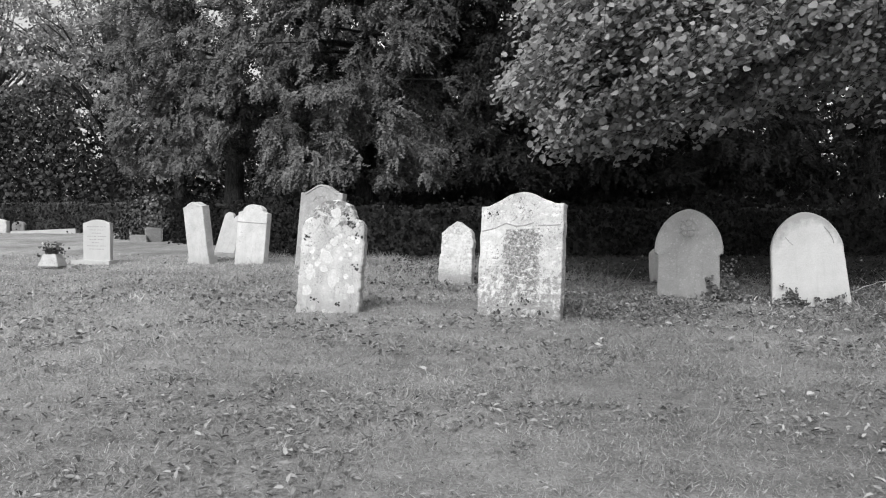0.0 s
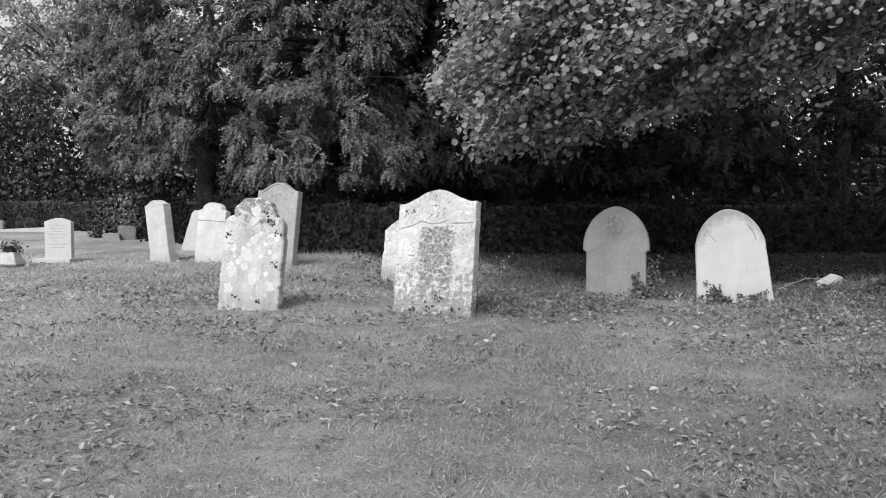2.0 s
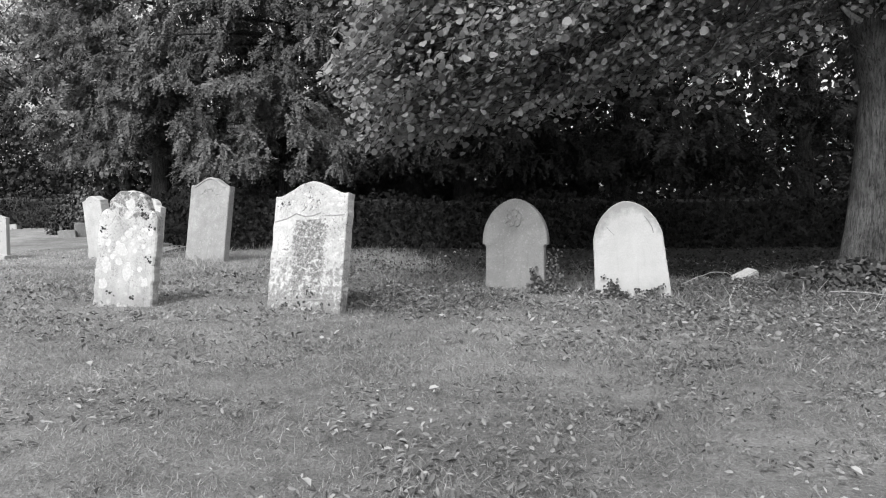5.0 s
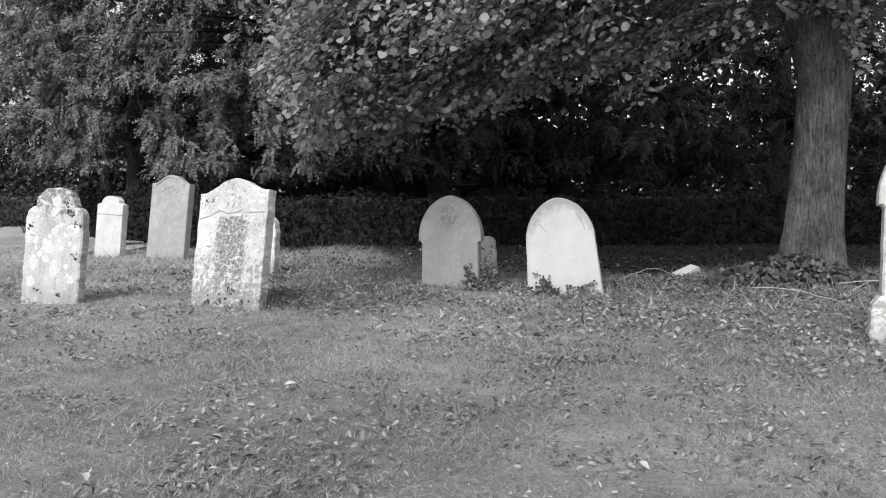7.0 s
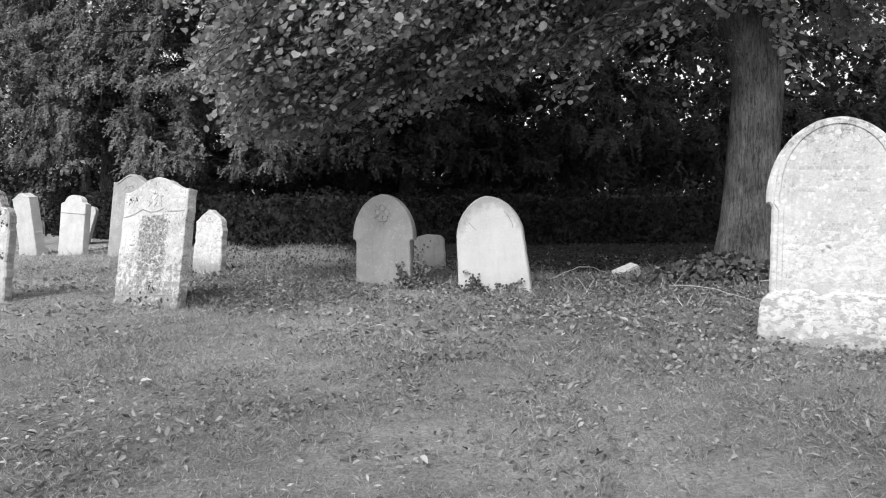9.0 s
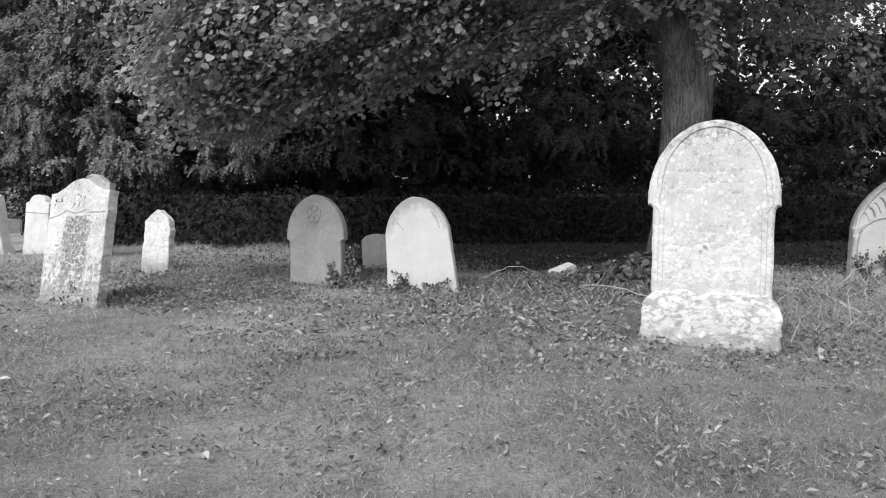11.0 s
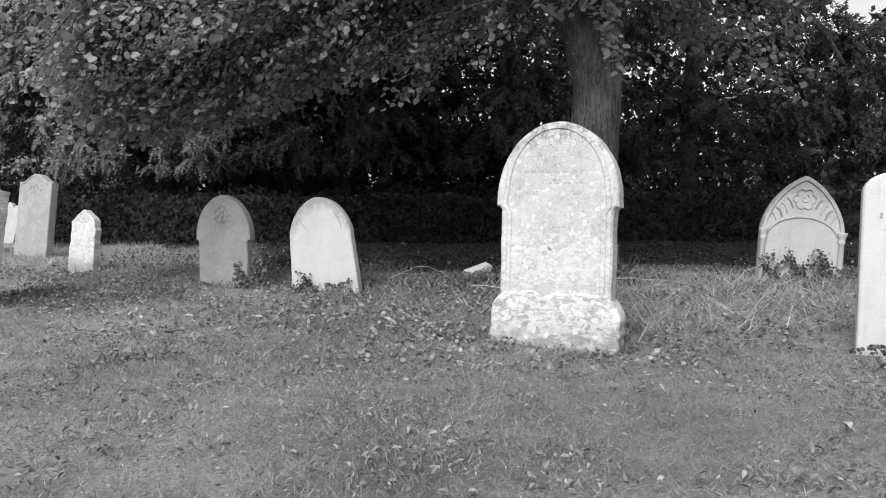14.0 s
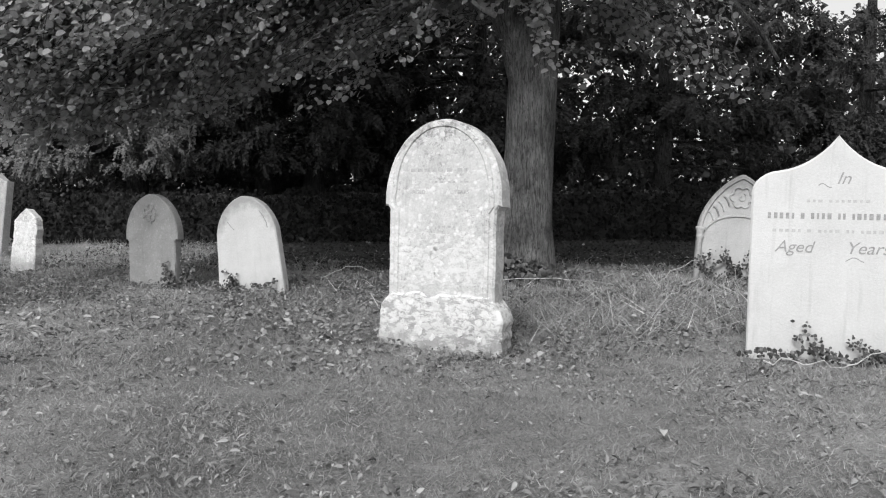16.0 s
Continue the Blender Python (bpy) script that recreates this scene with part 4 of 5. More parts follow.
side_edge = 0.95 + 0.5 * fields(B * (0.0, 1.2, 1.0), 1.7, 31.0) - 0.3 * np.exp(-((B[:, 2] - 2.3) / 0.35) ** 2)
B = B[keep & (B[:, 0] > side_edge) & (B[:, 0] < 9.3 + 0.5 * fields(B, 1.5, 13.0))]
# sprigs that hang below the rest
for hx, hy, hz, top_z in ((4.5, 7.9, 1.82, 2.7), (4.05, 8.1, 2.1, 2.8), (5.45, 7.9, 2.25, 3.0), (5.1, 8.0, 2.6, 3.1), (9.05, 8.1, 1.9, 2.8), (8.5, 8.0, 2.1, 2.8), (0.75, 8.2, 2.15, 2.5), (2.0, 7.8, 1.55, 2.2), (6.75, 7.75, 2.35, 3.1), (7.0, 7.9, 2.1, 3.0), (6.6, 7.9, 2.75, 3.3)):
    hz_all = np.linspace(hz, top_z, 16)
    hang = np.stack([hx + 0.35 * (hz_all - hz) * np.sign(6.8 - hx) + rng.normal(0, 0.07, 16), hy + rng.normal(0, 0.1, 16), hz_all], 1)
    B = np.concatenate([B, hang])
leafP, leafA, leafF, twigs = [], [], [], []
for b in B:
    away = b - np.array((6.8, 8.5, 4.5))
    away[2] = 0
    away = away / max(np.linalg.norm(away), 0.3)
    k = rng.integers(5, 9)
    L = rng.uniform(0.3, 0.6)
    u = np.linspace(0, 1, k)[:, None]
    side = rng.normal(0, 0.35, 3)
    line = b + np.array((0, 0, 0.32)) * (1 - u ** 1.6) * L / 0.45 + (away + side) * (u - 1) * L * 0.8
    way = unit(line[-1] - line[0] + (0, 0, -0.1))
    across = unit(np.cross(way, (0, 0, 1.0)))
    turn = np.where(np.arange(k) % 2, 1.0, -1.0)[:, None]       # leaves stand alternately along the shoot
    leafP.append(line + across * turn * 0.015 + rng.normal(0, 0.012, (k, 3)))
    tilt = rng.normal(0, 0.3, 3)
    leafA.append(way * (0.5, 0.5, 0.25) + across * turn * 0.8 + np.array((0, 0, -0.2)) + rng.normal(0, 0.35, (k, 3)))
    leafF.append(away * 0.3 + 1.3 * tilt + np.array((0, -0.38, 0.85)) + rng.normal(0, 0.32, (k, 3)))
    if rng.uniform() < 0.3:
        twigs.append(tube(line[::2] if k > 5 else line, np.linspace(0.006, 0.002, len(line[::2] if k > 5 else line)), 3))
leafP, leafA, leafF = map(np.concatenate, (leafP, leafA, leafF))
v, f = scatter(leafP - np.array(LIME), leafA, leafF, 0.042 + 0.045 * rng.uniform(0, 1, len(leafP)), OVAL_V * (1.0, 1, 1.3), OVAL_F)
# high crown overhead, above the hanging skirt: unseen, shaped to shade the trees behind
m = 10000
H = unit(rng.normal(0, 1, (m, 3))) * rng.uniform(0.3, 1, (m, 1)) ** 0.4 * (7.2, 3.2, 6.6) + (5.2, 11.2, 10.0)
H = H[fields(H, 0.5, 2.0) > -0.22]
H = np.repeat(H, 5, 0) + rng.normal(0, 0.22, (len(H) * 5, 3))
H = H[(H[:, 2] > 3.9) & (H[:, 1] > 8.7)]
# unseen leaf clump added on the near side to shade the crown's right half
N2 = np.stack([rng.normal(7.6, 1.2, 3000), rng.uniform(5.2, 8.3, 3000), rng.uniform(4.8, 8.5, 3000)], 1)
N2 = np.repeat(N2[fields(N2, 0.8, 6.0) > -0.15], 5, 0)
H = np.concatenate([H, N2 + rng.normal(0, 0.2, N2.shape)])
v2, f2 = scatter(H - np.array(LIME), rng.normal(0, 0.6, H.shape) + (0, 0, -0.5), rng.normal(0, 0.5, H.shape) + (0, 0, 1), rng.uniform(0.16, 0.3, len(H)), CHEAP_V * (1.2, 1, 1), CHEAP_F)
v, f = join((v, f), (v2, f2))
tri_mesh("crown", v, f, M_LIME, lime, True)
v, f = join(*twigs)
tri_mesh("twig_work", v - np.array(LIME), f, M_BARK_DARK, lime)


# ---- yew trees behind the wall ----
def yew(x, y, height, radius, boughs, seed, low=1.4, skirt=1.6, kind="yew"):
    rng = np.random.default_rng(seed)
    words = {"yew": "dense yew tree with drooping feathery boughs", "conifer": "drooping conifer behind the wall, shade painted into its needles"}
    ob = thing(kind + "_tree", pose(x, y, float(ground_z(x, y))), words[kind], "tree", kind + " trees")
    tri_mesh("trunk", *trunk_mesh(height * 0.8, 0.3, 0.1, (0.03, 0.0), 12, 0.15, seed), M_BARK_DARK, ob, True)
    P, A = [], []
    for q in range(boughs):
        z0 = low + (height - low) * rng.uniform(0, 1) ** 1.5
        az = rng.uniform(math.pi * 1.02, math.pi * 1.98) if rng.uniform() < 0.85 else rng.uniform(0, 2 * math.pi)
        u = (z0 - low) / (height - low)
        reach = radius * (0.75 + 0.9 * u - 1.6 * u ** 3) * rng.uniform(0.45, 1.1)
        out = np.array((math.cos(az), math.sin(az), 0))
        droop = rng.uniform(0.05, 0.22)
        across = np.array((-out[1], out[0], 0))
        for _ in range(rng.integers(6, 10)):
            s = rng.uniform(0.3, 1.0) ** 0.6
            start = out * s * reach + across * rng.normal(0, 0.1) + (0, 0, z0 + 0.3 * s - droop * (s * reach) ** 1.2)
            way = out * 0.8 + across * rng.normal(0, 0.75) + (0, 0, rng.uniform(-0.25, 0.25))
            L = rng.uniform(0.35, 0.85)
            m = 8
            e = np.linspace(0.1, 1, m)[:, None]
            line = start + way * e * L + np.array((0, 0, -0.45)) * e ** 2 * L
            P.append(line)
            A.append(np.tile(way * 0.6, (m, 1)) + np.array((0, 0, -0.9)) * e)
        if q % 4 == 0:
            e = np.linspace(0, 1, 6)
            w = out * (e * reach)[:, None]
            w[:, 2] += z0 + 0.3 * e - droop * (e * reach) ** 1.2
            tri_mesh("bough", *tube(w, np.linspace(0.05, 0.01, 6), 4), M_BARK_DARK, ob)
    P, A = np.concatenate(P), np.concatenate(A)
    W = (P + np.array((x, y, 0))) * (1.0, 0.8, 0.6)
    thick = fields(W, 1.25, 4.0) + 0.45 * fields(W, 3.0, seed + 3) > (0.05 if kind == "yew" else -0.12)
    P, A = P[thick], A[thick]
    fan = 4 if kind == "yew" else 3
    P, A = np.repeat(P, fan, 0), np.repeat(A, fan, 0)
    A = A + rng.normal(0, 0.33, A.shape)
    P = P + rng.normal(0, 0.05, P.shape)
    keep = (P[:, 2] > skirt) | (P[:, 1] > -0.2)
    P, A = P[keep], A[keep]
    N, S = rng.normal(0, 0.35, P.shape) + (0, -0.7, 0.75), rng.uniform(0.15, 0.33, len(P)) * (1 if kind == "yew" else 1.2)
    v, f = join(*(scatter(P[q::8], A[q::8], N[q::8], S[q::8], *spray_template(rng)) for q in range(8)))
    tri_mesh("crown", v, f, M_YEW if kind == "yew" else M_SHADED_CONIFER, ob)
    return ob


yew(-5.7, 20.2, 10.0, 3.0, 240, 51, 2.3, 1.9)
yew(-2.0, 18.9, 10.5, 3.7, 310, 52, 1.9)
# kind conifer: a yew whose needle colour is darkened to hold shade
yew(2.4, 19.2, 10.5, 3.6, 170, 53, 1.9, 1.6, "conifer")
yew(1.1, 19.4, 10.5, 3.0, 130, 59, 2.9)
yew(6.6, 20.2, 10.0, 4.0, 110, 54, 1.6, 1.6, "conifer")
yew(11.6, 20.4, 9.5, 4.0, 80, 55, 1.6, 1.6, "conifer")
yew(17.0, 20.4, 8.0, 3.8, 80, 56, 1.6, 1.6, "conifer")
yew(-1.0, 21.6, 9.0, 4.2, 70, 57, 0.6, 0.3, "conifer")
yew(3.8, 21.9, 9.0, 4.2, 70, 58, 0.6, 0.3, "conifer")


# ---- paler broadleaf trees at the far left ----
def broadleaf(x, y, height, radius, leaves, seed, low=2.0, size=0.17):
    rng = np.random.default_rng(seed)
    ob = thing("broadleaf_tree", pose(x, y, float(ground_z(x, y))), "pale-leaved broadleaf tree with open spreading crown", "tree", "broadleaf trees")
    tri_mesh("trunk", *trunk_mesh(height * 0.7, 0.25, 0.08, (0.05, 0.0), 12, 0.12, seed), M_BARK_DARK, ob, True)
    k = leaves // 110
    C = unit(rng.normal(0, 1, (k, 3))) * (rng.uniform(0.25, 1, (k, 1)) ** 0.5) * (radius, radius, (height - low) / 2) + (0, 0, (height + low) / 2)
    P = np.repeat(C, 110, 0) + rng.normal(0, 1, (k * 110, 3)) * (0.4, 0.4, 0.16)
    n = len(P)
    v, f = scatter(P, rng.normal(0, 0.6, (n, 3)) + (0, 0, -0.5), rng.normal(0, 0.5, (n, 3)) + (0, -0.4, 0.8), rng.uniform(0.7, 1.2, n) * size, CHEAP_V, CHEAP_F)
    tri_mesh("crown", v, f, M_BROAD, ob)
    wood = [tube(bend((0, 0, height * rng.uniform(0.25, 0.6)), c, 0.3, 7, 0.06, q), np.linspace(0.07, 0.012, 7), 5) for q, c in enumerate(C[:: max(1, k // 60)])]
    for w in wood:
        tri_mesh("bough", *w, M_BARK_DARK, ob)
    return ob


broadleaf(-12.8, 29.0, 10.5, 4.4, 9500, 61, 3.4)
broadleaf(-19.0, 31.0, 11.0, 4.8, 12000, 62, 3.4)
broadleaf(-9.4, 26.5, 8.5, 2.6, 9000, 63, 1.4)

# ---- far woodland, a deep belt ----
rng = np.random.default_rng(71)
n = 215000
x = np.where(rng.uniform(0, 1, n) < 0.17, rng.uniform(-27, -5, n), rng.uniform(-30, 40, n))
height = rng.uniform(0, 1, n) ** 1.3 * 13
height = np.where((x < -5) & (rng.uniform(0, 1, n) < 0.6), rng.uniform(0, 5.4, n), height)      # thick undergrowth at this end
P = np.stack([x, rng.uniform(24, 31, n) + 2 * (x < -6), height], 1)
f3 = np.array([noise.noise(Vector((p[0] * 0.45, p[1] * 0.3, p[2] * 0.55))) for p in P])
open_left = ((P[:, 0] < -7) & (P[:, 2] > 5.2)) | ((P[:, 0] > 18.0) & (P[:, 2] > 6.2))
thin = ((P[:, 0] > 10.0) & (P[:, 0] < 17.5) & (P[:, 2] > 2.8)) | ((P[:, 0] > -2) & (P[:, 0] < 1.5) & (P[:, 2] > 3.5))
stay = ~thin | (rng.uniform(0, 1, n) < 0.8)
P, f3 = P[stay], f3[stay]
open_left = open_left[stay]
P = P[((f3 > -0.28) | (P[:, 2] < 3.0) | ((P[:, 0] > 3) & (f3 > -0.42))) & ~(open_left & (f3 < np.where(P[:, 0] < 0, 0.6, 0.42)))]
n = len(P)
v, f = scatter(P, rng.normal(0, 0.6, (n, 3)) + (0, 0, -0.5), rng.normal(0, 0.7, (n, 3)) + (0, -0.5, 0.5), rng.uniform(0.16, 0.34, n) * np.where(P[:, 0] < -5, 0.62, 1.0), CHEAP_V * (1.2, 1, 1), CHEAP_F)
woods = tri_mesh("far_woods", v, f, M_WOODS)
tagged(woods, "dark belt of woodland closing the churchyard", "woodland", kind="stuff")


# ---- bare earth under the trees, where no grass grows; shade painted into its colour ----
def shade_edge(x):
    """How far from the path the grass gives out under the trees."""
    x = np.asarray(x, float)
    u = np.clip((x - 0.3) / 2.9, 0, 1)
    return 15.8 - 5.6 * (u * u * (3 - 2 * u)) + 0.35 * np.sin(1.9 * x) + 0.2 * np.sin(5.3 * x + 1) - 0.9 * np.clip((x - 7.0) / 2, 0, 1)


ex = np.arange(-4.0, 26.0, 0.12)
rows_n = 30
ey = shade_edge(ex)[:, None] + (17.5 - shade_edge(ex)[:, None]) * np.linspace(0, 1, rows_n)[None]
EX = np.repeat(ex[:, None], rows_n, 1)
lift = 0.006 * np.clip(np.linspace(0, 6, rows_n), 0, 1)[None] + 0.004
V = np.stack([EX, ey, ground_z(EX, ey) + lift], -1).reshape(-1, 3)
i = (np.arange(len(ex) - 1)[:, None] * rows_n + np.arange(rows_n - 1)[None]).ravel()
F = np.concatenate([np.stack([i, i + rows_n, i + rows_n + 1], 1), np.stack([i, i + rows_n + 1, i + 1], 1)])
tagged(tri_mesh("ground_earth", V, F, M_EARTH, smooth=True), "bare leafy earth under the trees, darkened with painted shade", "ground", kind="structure")


# ---- turf ----
def in_strip(n, y0, y1, rng, pad=0.6):
    """Places on the strip of ground that lies open between two distances."""
    y = rng.uniform(y0, y1, n)
    left, right = -0.64 * y - pad, 6.3 + 0.64 * y + pad
    x = left + (right - left) * rng.uniform(0, 1, n)
    return x, y


def tufted(x, y, s, seed):
    return np.array([noise.noise(Vector((a * s, b * s, seed))) for a, b in zip(x, y)])


def blades(n, y0, y1, length, rng, seed, upright=1.1, stiff=0.7, wide=1.0, clump=-9.0):
    x, y = in_strip(n, y0, y1, rng)
    t = tufted(x, y, 1.7, seed)
    if clump > -5:
        keep = tufted(x, y, 7.0, seed) + 0.6 * t > clump
        x, y, t = x[keep], y[keep], t[keep]
        n = len(x)
    keep = y < shade_edge(x) + rng.exponential(0.22, n)
    x, y, t = x[keep], y[keep], t[keep]
    n = len(x)
    P = np.stack([x, y, ground_z(x, y) - 0.004], 1)
    along = rng.normal(0, stiff, (n, 3))
    along[:, 2] = np.abs(along[:, 2]) * 0.5 + upright * rng.uniform(0.25, 1, n)
    size = length * rng.uniform(0.5, 1.3, n) * (1 + 0.5 * t)
    return scatter(P, along, rng.normal(0, 1, (n, 3)) + (0, 0, 0.6), size, BLADE_V * (wide, 1, 1), BLADE_F)


rng = np.random.default_rng(81)
turf = tri_mesh("grass", *join(blades(230000, 1.7, 4.2, 0.027, rng, 1, 0.25, 0.9, 1.4), blades(60000, 1.7, 4.4, 0.045, rng, 5, 0.35, 0.8, 0.9, 0.1),
                               blades(170000, 4.0, 8.0, 0.038, rng, 2, 0.3, 0.9, 1.5), blades(60000, 4.2, 8.5, 0.065, rng, 6, 0.4, 0.8, 1.0, 0.12),
                               blades(130000, 8.0, 17.0, 0.065, rng, 3, 0.4, 0.8, 1.7), blades(25000, 17.0, 28.0, 0.13, rng, 4, 0.6, 0.8, 2.0)), M_GRASS)
tagged(turf, "short uneven churchyard grass", "grass", kind="stuff")

# ragged longer grass and straw under the trees, away from the mower
def rough_grass(n, box_, length, seed, upright):
    r = np.random.default_rng(seed)
    x, y = r.uniform(box_[0], box_[1], n), r.uniform(box_[2], box_[3], n)
    keep = (tufted(x, y, 1.1, seed) > -0.15) & (y < shade_edge(x) + 0.3)
    x, y = x[keep], y[keep]
    n = len(x)
    along = r.normal(0, 0.75, (n, 3))
    along[:, 2] = upright * r.uniform(0.2, 1, n)
    return scatter(np.stack([x, y, ground_z(x, y)], 1), along, r.normal(0, 1, (n, 3)), length * r.uniform(0.4, 1.2, n), BLADE_V * (min(0.5, 0.09 / length), 1, 1.9), BLADE_F)


long_grass = tri_mesh("long_grass", *join(rough_grass(9000, (6.0, 10.5, 5.0, 8.2), 0.2, 91, 0.8), rough_grass(20000, (-4, 9, 9.6, 16.2), 0.2, 92, 1.0), rough_grass(4000, (3.8, 6.5, 7.0, 9.0), 0.16, 93, 0.8), rough_grass(60000, (4.2, 11.0, 2.2, 5.6), 0.055, 99, 0.9), rough_grass(9000, (0.9, 4.0, 8.2, 9.8), 0.14, 90, 0.9)), M_GRASS)
tagged(long_grass, "unmown tufts of long grass by the graves", "grass", kind="stuff")
straw = tri_mesh("straw", *join(rough_grass(2400, (6.1, 10.3, 5.2, 7.6), 0.28, 95, 0.5), rough_grass(380, (4.6, 6.3, 6.0, 7.8), 0.22, 96, 0.45), rough_grass(200, (-1, 6, 10, 12.5), 0.3, 97, 0.9), rough_grass(7000, (-3.5, 3.0, 9.4, 16.0), 0.13, 98, 0.9)), M_STRAW)
tagged(straw, "dry pale straw stalks lying among grass", "straw", kind="stuff")


# ---- creeping cover, litter and single fallen leaves ----
def lay(n, region, size, seed, flat=0.35, patchy=0.0, height=0.03, tv=BROAD_V, tf=BROAD_F, scale=0.9):
    r = np.random.default_rng(seed)
    if len(region) == 2:
        x, y = in_strip(n, region[0], region[1], r)
    else:
        x, y = r.uniform(region[0], region[1], n), r.uniform(region[2], region[3], n)
    keep = tufted(x, y, scale, seed) + 0.5 * tufted(x, y, 3 * scale, seed + 1) > patchy
    x, y = x[keep], y[keep]
    n = len(x)
    P = np.stack([x, y, ground_z(x, y) + r.uniform(0.3, 1, n) * height], 1)
    along = r.normal(0, 1, (n, 3)) * (1, 1, flat)
    return scatter(P, along, r.normal(0, flat, (n, 3)) + (0, -0.1, 1), r.uniform(0.6, 1.3, n) * size, tv, tf)


cover = tri_mesh("ground_cover", *join(lay(22000, (0.5, 11.0, 6.6, 9.6), 0.05, 101, 0.8, -0.1, 0.07, BROAD_V * (0.36, 1, 1.8), BROAD_F), lay(4500, (-3, 5, 7.6, 11.5), 0.045, 102, 0.6, 0.1, 0.06), lay(7000, (2.0, 7.5, 2.3, 5.4), 0.03, 106, 0.6, 0.0, 0.035, BROAD_V * (0.5, 1, 1.6), BROAD_F, 0.8), lay(7000, (3.0, 11.5, 4.2, 6.8), 0.035, 103, 0.6, 0.0, 0.04), lay(7000, (1.7, 4.6), 0.034, 104, 0.7, 0.22, 0.035, BROAD_V * (0.42, 1, 1.6), BROAD_F, 1.1), lay(6000, (4.4, 7.5), 0.038, 105, 0.7, 0.2, 0.04, BROAD_V * (0.5, 1, 1.6), BROAD_F, 0.9)), M_COVER, None, True)
tagged(cover, "creeping leafy weeds between the graves", "weeds", kind="stuff")
litter = tri_mesh("leaf_litter", *join(lay(22000, (1.7, 6.0), 0.022, 114, 0.4, -0.2, 0.025, CHEAP_V * (0.45, 1, 1), CHEAP_F, 1.6), lay(20000, (6.0, 13.0), 0.036, 115, 0.4, -0.2, 0.04, CHEAP_V * (0.5, 1, 1), CHEAP_F, 1.3), lay(7500, (-4.5, 2.0, 1.7, 4.6), 0.036, 111, 0.35, 0.1, 0.025, BROAD_V * (0.45, 1, 1.2), BROAD_F, 0.7), lay(3000, (3.6, 11.0, 1.7, 5.5), 0.034, 116, 0.4, 0.1, 0.025, BROAD_V * (0.45, 1, 1.2), BROAD_F, 0.9), lay(9500, (5.0, 10.0), 0.056, 112, 0.45, 0.0, 0.04, BROAD_V * (0.5, 1, 1.2), BROAD_F), lay(1300, (10.0, 17.0), 0.05, 113, 0.5, -0.2, 0.03)), M_LITTER)
tagged(litter, "scattered small fallen leaves in the grass", "leaf litter", kind="stuff")

# darker copy of the dead leaf: tree shade put into its colour
M_SHADE = leaf_material("shaded_fallen_leaf", 0.015, 0.09, (0.7, 1.2, 0.8), 0.8, 0.05, 0.2)
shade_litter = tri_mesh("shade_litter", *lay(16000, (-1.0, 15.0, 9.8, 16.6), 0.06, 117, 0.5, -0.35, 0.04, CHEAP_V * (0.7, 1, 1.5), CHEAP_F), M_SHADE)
tagged(shade_litter, "dead leaves on bare earth, tree shade painted into their tone", "leaf litter", kind="stuff")

leaf_src = None
rng = np.random.default_rng(121)
one, onef = scatter(np.zeros((1, 3)), np.array([(0.0, 1, 0)]), np.array([(0.0, 0, 1)]), 1.0, BROAD_V * (0.55, 1, 1.5), BROAD_F)
spots = list(zip(*in_strip(80, 2.3, 9.0, rng)))
for x, y in spots:
    m = pose(x, y, float(ground_z(x, y)) + 0.035, rng.uniform(-22, 22), rng.uniform(-22, 22), rng.uniform(0, 360))
    if leaf_src is None:
        leaf_src = tagged(tri_mesh("fallen_leaf", one - (0, 0.5, 0), onef, M_PALE), "pale curled fallen leaf on the grass", "leaf", "fallen leaves")
        leaf_src.matrix_basis = m @ Matrix.Scale(0.05, 4)
    else:
        c = copy_thing(leaf_src, m)
        c.scale = (0.035 + 0.04 * rng.uniform() ** 2,) * 3

# ---- ivy at the feet of the stones and the leafy mound under the tree ----
def climbing(n, m, w, h, seed, size=0.036):
    """Ivy shoots creeping up a face: a few stems with leaves."""
    r = np.random.default_rng(seed)
    P = []
    for _ in range(max(1, n // 22)):
        x0, top = r.uniform(-w / 2, w / 2), h * r.uniform(0.3, 1)
        u = np.linspace(0, 1, 22)
        P.append(np.stack([x0 + 0.06 * np.sin(5 * u + x0 * 20) + r.normal(0, 0.02, 22), -0.02 - r.uniform(0, 0.04, 22), u * top], 1))
    P = np.concatenate(P)
    k = len(P)
    P = np.array([m @ Vector(p) for p in P])
    return scatter(P, r.normal(0, 0.6, (k, 3)) + (0, -0.2, -0.5), r.normal(0, 0.4, (k, 3)) + (-0.2, -1, 0.5), r.uniform(0.6, 1.2, k) * size, BROAD_V, BROAD_F)


def ivy_thing(label, *pieces):
    return tagged(tri_mesh("ivy", *join(*pieces), M_IVY), label, "ivy", kind="stuff")


SG, SP, SJ, ST = stone_g.matrix_world.copy(), stone_p.matrix_world.copy(), stone_j.matrix_world.copy(), stone_t.matrix_world.copy()
ivy_thing("ivy creeping up the grey headstone's side", climbing(160, SG @ pose(0.27, 0, 0), 0.14, 0.28, 1), climbing(260, SG @ pose(0.42, 0.12, 0), 0.2, 0.5, 2), climbing(40, SG @ pose(-0.2, 0, 0), 0.2, 0.12, 3))
ivy_thing("ivy shoots at the white headstone's foot", climbing(110, SP @ pose(-0.2, 0, 0), 0.14, 0.22, 4), climbing(60, SP @ pose(0.1, 0, 0), 0.5, 0.08, 5))
ivy_thing("ivy climbing the gothic headstone", climbing(760, ST @ pose(-0.05, -0.03, 0), 0.7, 0.4, 6, 0.032), climbing(300, ST @ pose(0.45, -0.1, 0), 0.5, 0.2, 7, 0.032))
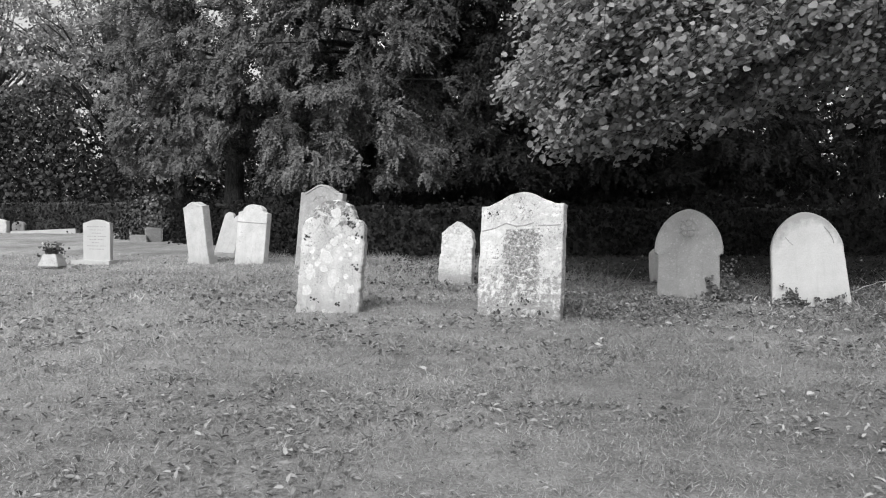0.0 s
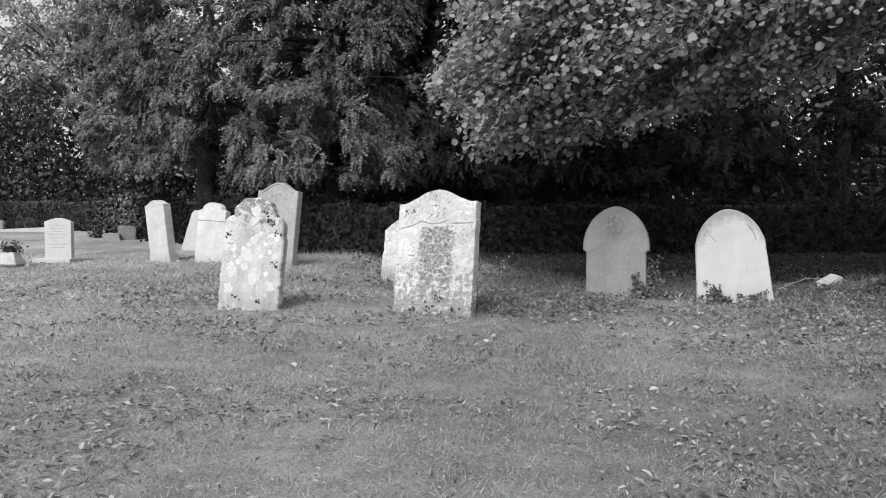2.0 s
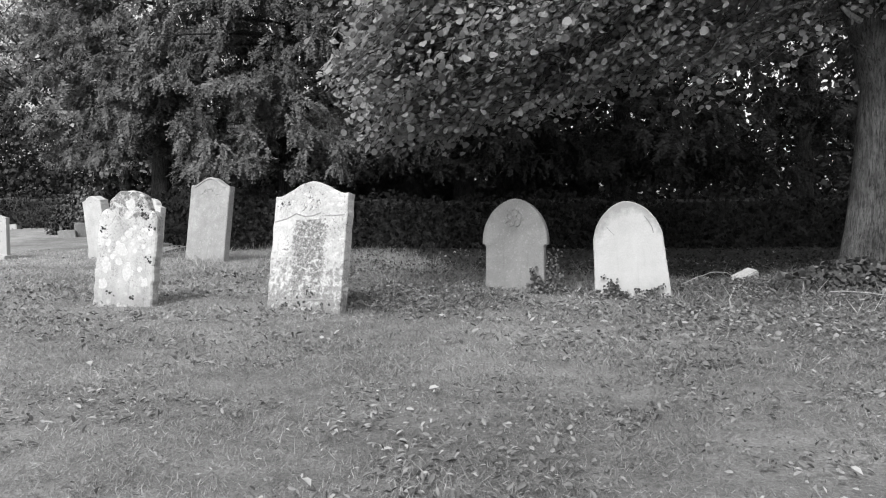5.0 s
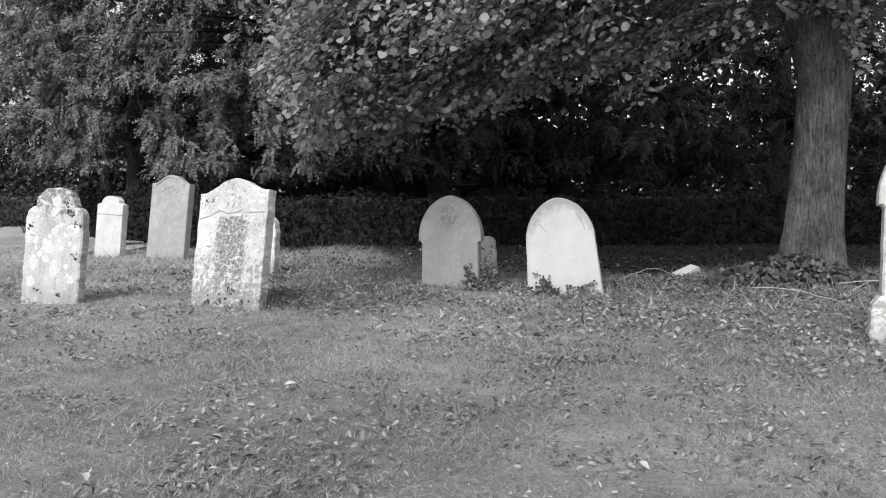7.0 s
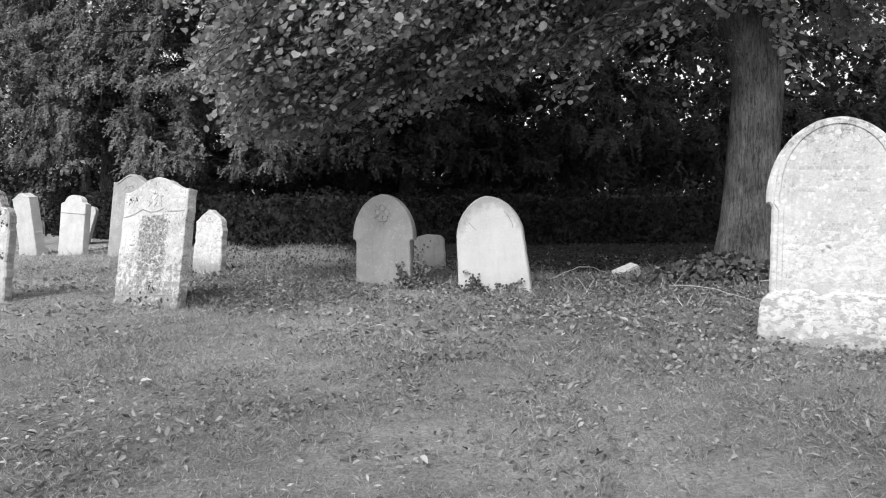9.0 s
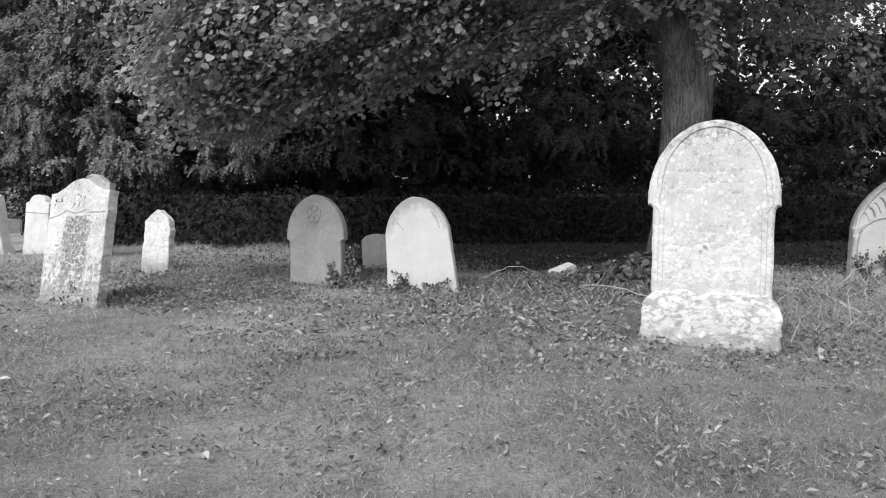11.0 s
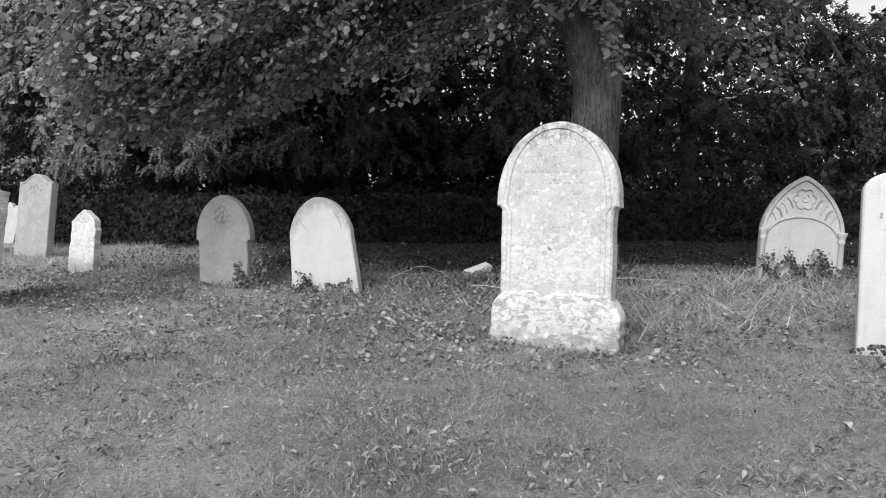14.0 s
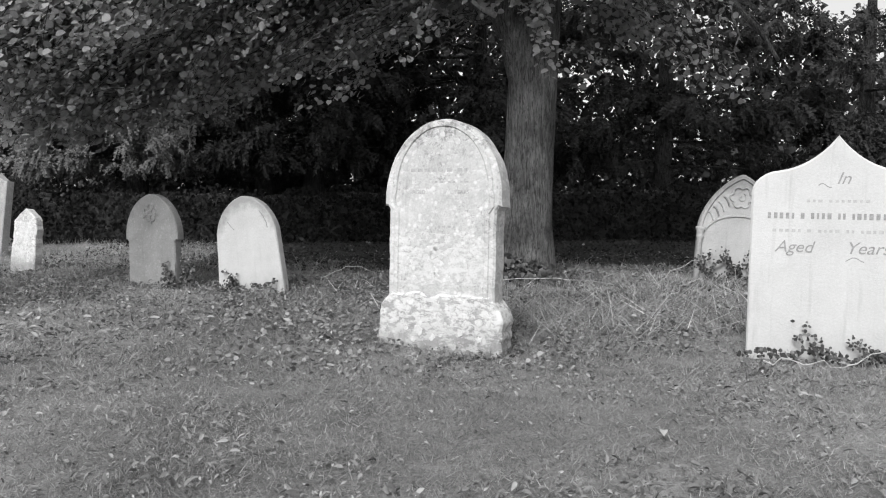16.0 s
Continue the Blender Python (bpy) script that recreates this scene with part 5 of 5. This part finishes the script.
ivy_thing("ivy fringe along the white ogee headstone", climbing(330, SJ @ pose(0.0, -0.05, -0.03), 0.98, 0.08, 8, 0.028), climbing(66, SJ @ pose(-0.12, 0, 0), 0.04, 0.22, 9, 0.024), climbing(66, SJ @ pose(0.18, 0, 0), 0.04, 0.16, 10, 0.024))

rng = np.random.default_rng(131)
n = 2200
x, y = rng.normal(6.25, 0.45, n), rng.normal(8.02, 0.22, n)
bump_h = 0.26 * np.exp(-((x - 6.3) / 0.6) ** 2 - ((y - 8.05) / 0.4) ** 2)
P = np.stack([x, y, ground_z(x, y) + 0.03 + bump_h * rng.uniform(0.3, 1, n)], 1)
v, f = scatter(P, rng.normal(0, 0.7, (n, 3)) + (0, -0.3, -0.2), rng.normal(0, 0.45, (n, 3)) + (0, -0.5, 0.9), rng.uniform(0.04, 0.085, n), BROAD_V * (1.2, 1, 1), BROAD_F)
tagged(tri_mesh("leafy_mound", v, f, M_IVY), "low leafy plants heaped round the tree's foot", "weeds", kind="stuff")


# ---- fallen twigs ----
def twig(a, b, r, seed, sag=0.05):
    a, b = Vector(a), Vector(b)
    pts = bend(a, b, sag, 9, 0.012, seed)
    v, f = tube(pts - np.array(a), np.linspace(r * 0.75, r * 0.35, 9), 6, 0.1, seed)
    o = tri_mesh("twig", v, f, M_TWIG, None, True)
    o.location = a
    return tagged(o, "thin pale dead twig lying on grass", "twig", "fallen twigs")


twig((5.35, 6.75, 0.12), (5.95, 6.1, 0.02), 0.007, 1)
twig((6.3, 7.1, 0.12), (7.4, 6.9, 0.1), 0.006, 3)
twig((6.4, 6.3, 0.03), (6.8, 5.7, 0.2), 0.005, 4)
twig((7.4, 5.6, 0.02), (7.7, 5.5, 0.3), 0.006, 5)
twig((7.7, 4.4, -0.06), (8.05, 4.2, -0.06), 0.007, 6, 0.01)
twig((8.05, 4.2, -0.06), (8.42, 4.28, 0.06), 0.006, 7, 0.0)
twig((7.8, 7.1, 0.05), (8.3, 7.2, 0.3), 0.006, 8)
twig((4.5, 8.2, 0.05), (5.1, 8.1, 0.12), 0.006, 9, 0.08)
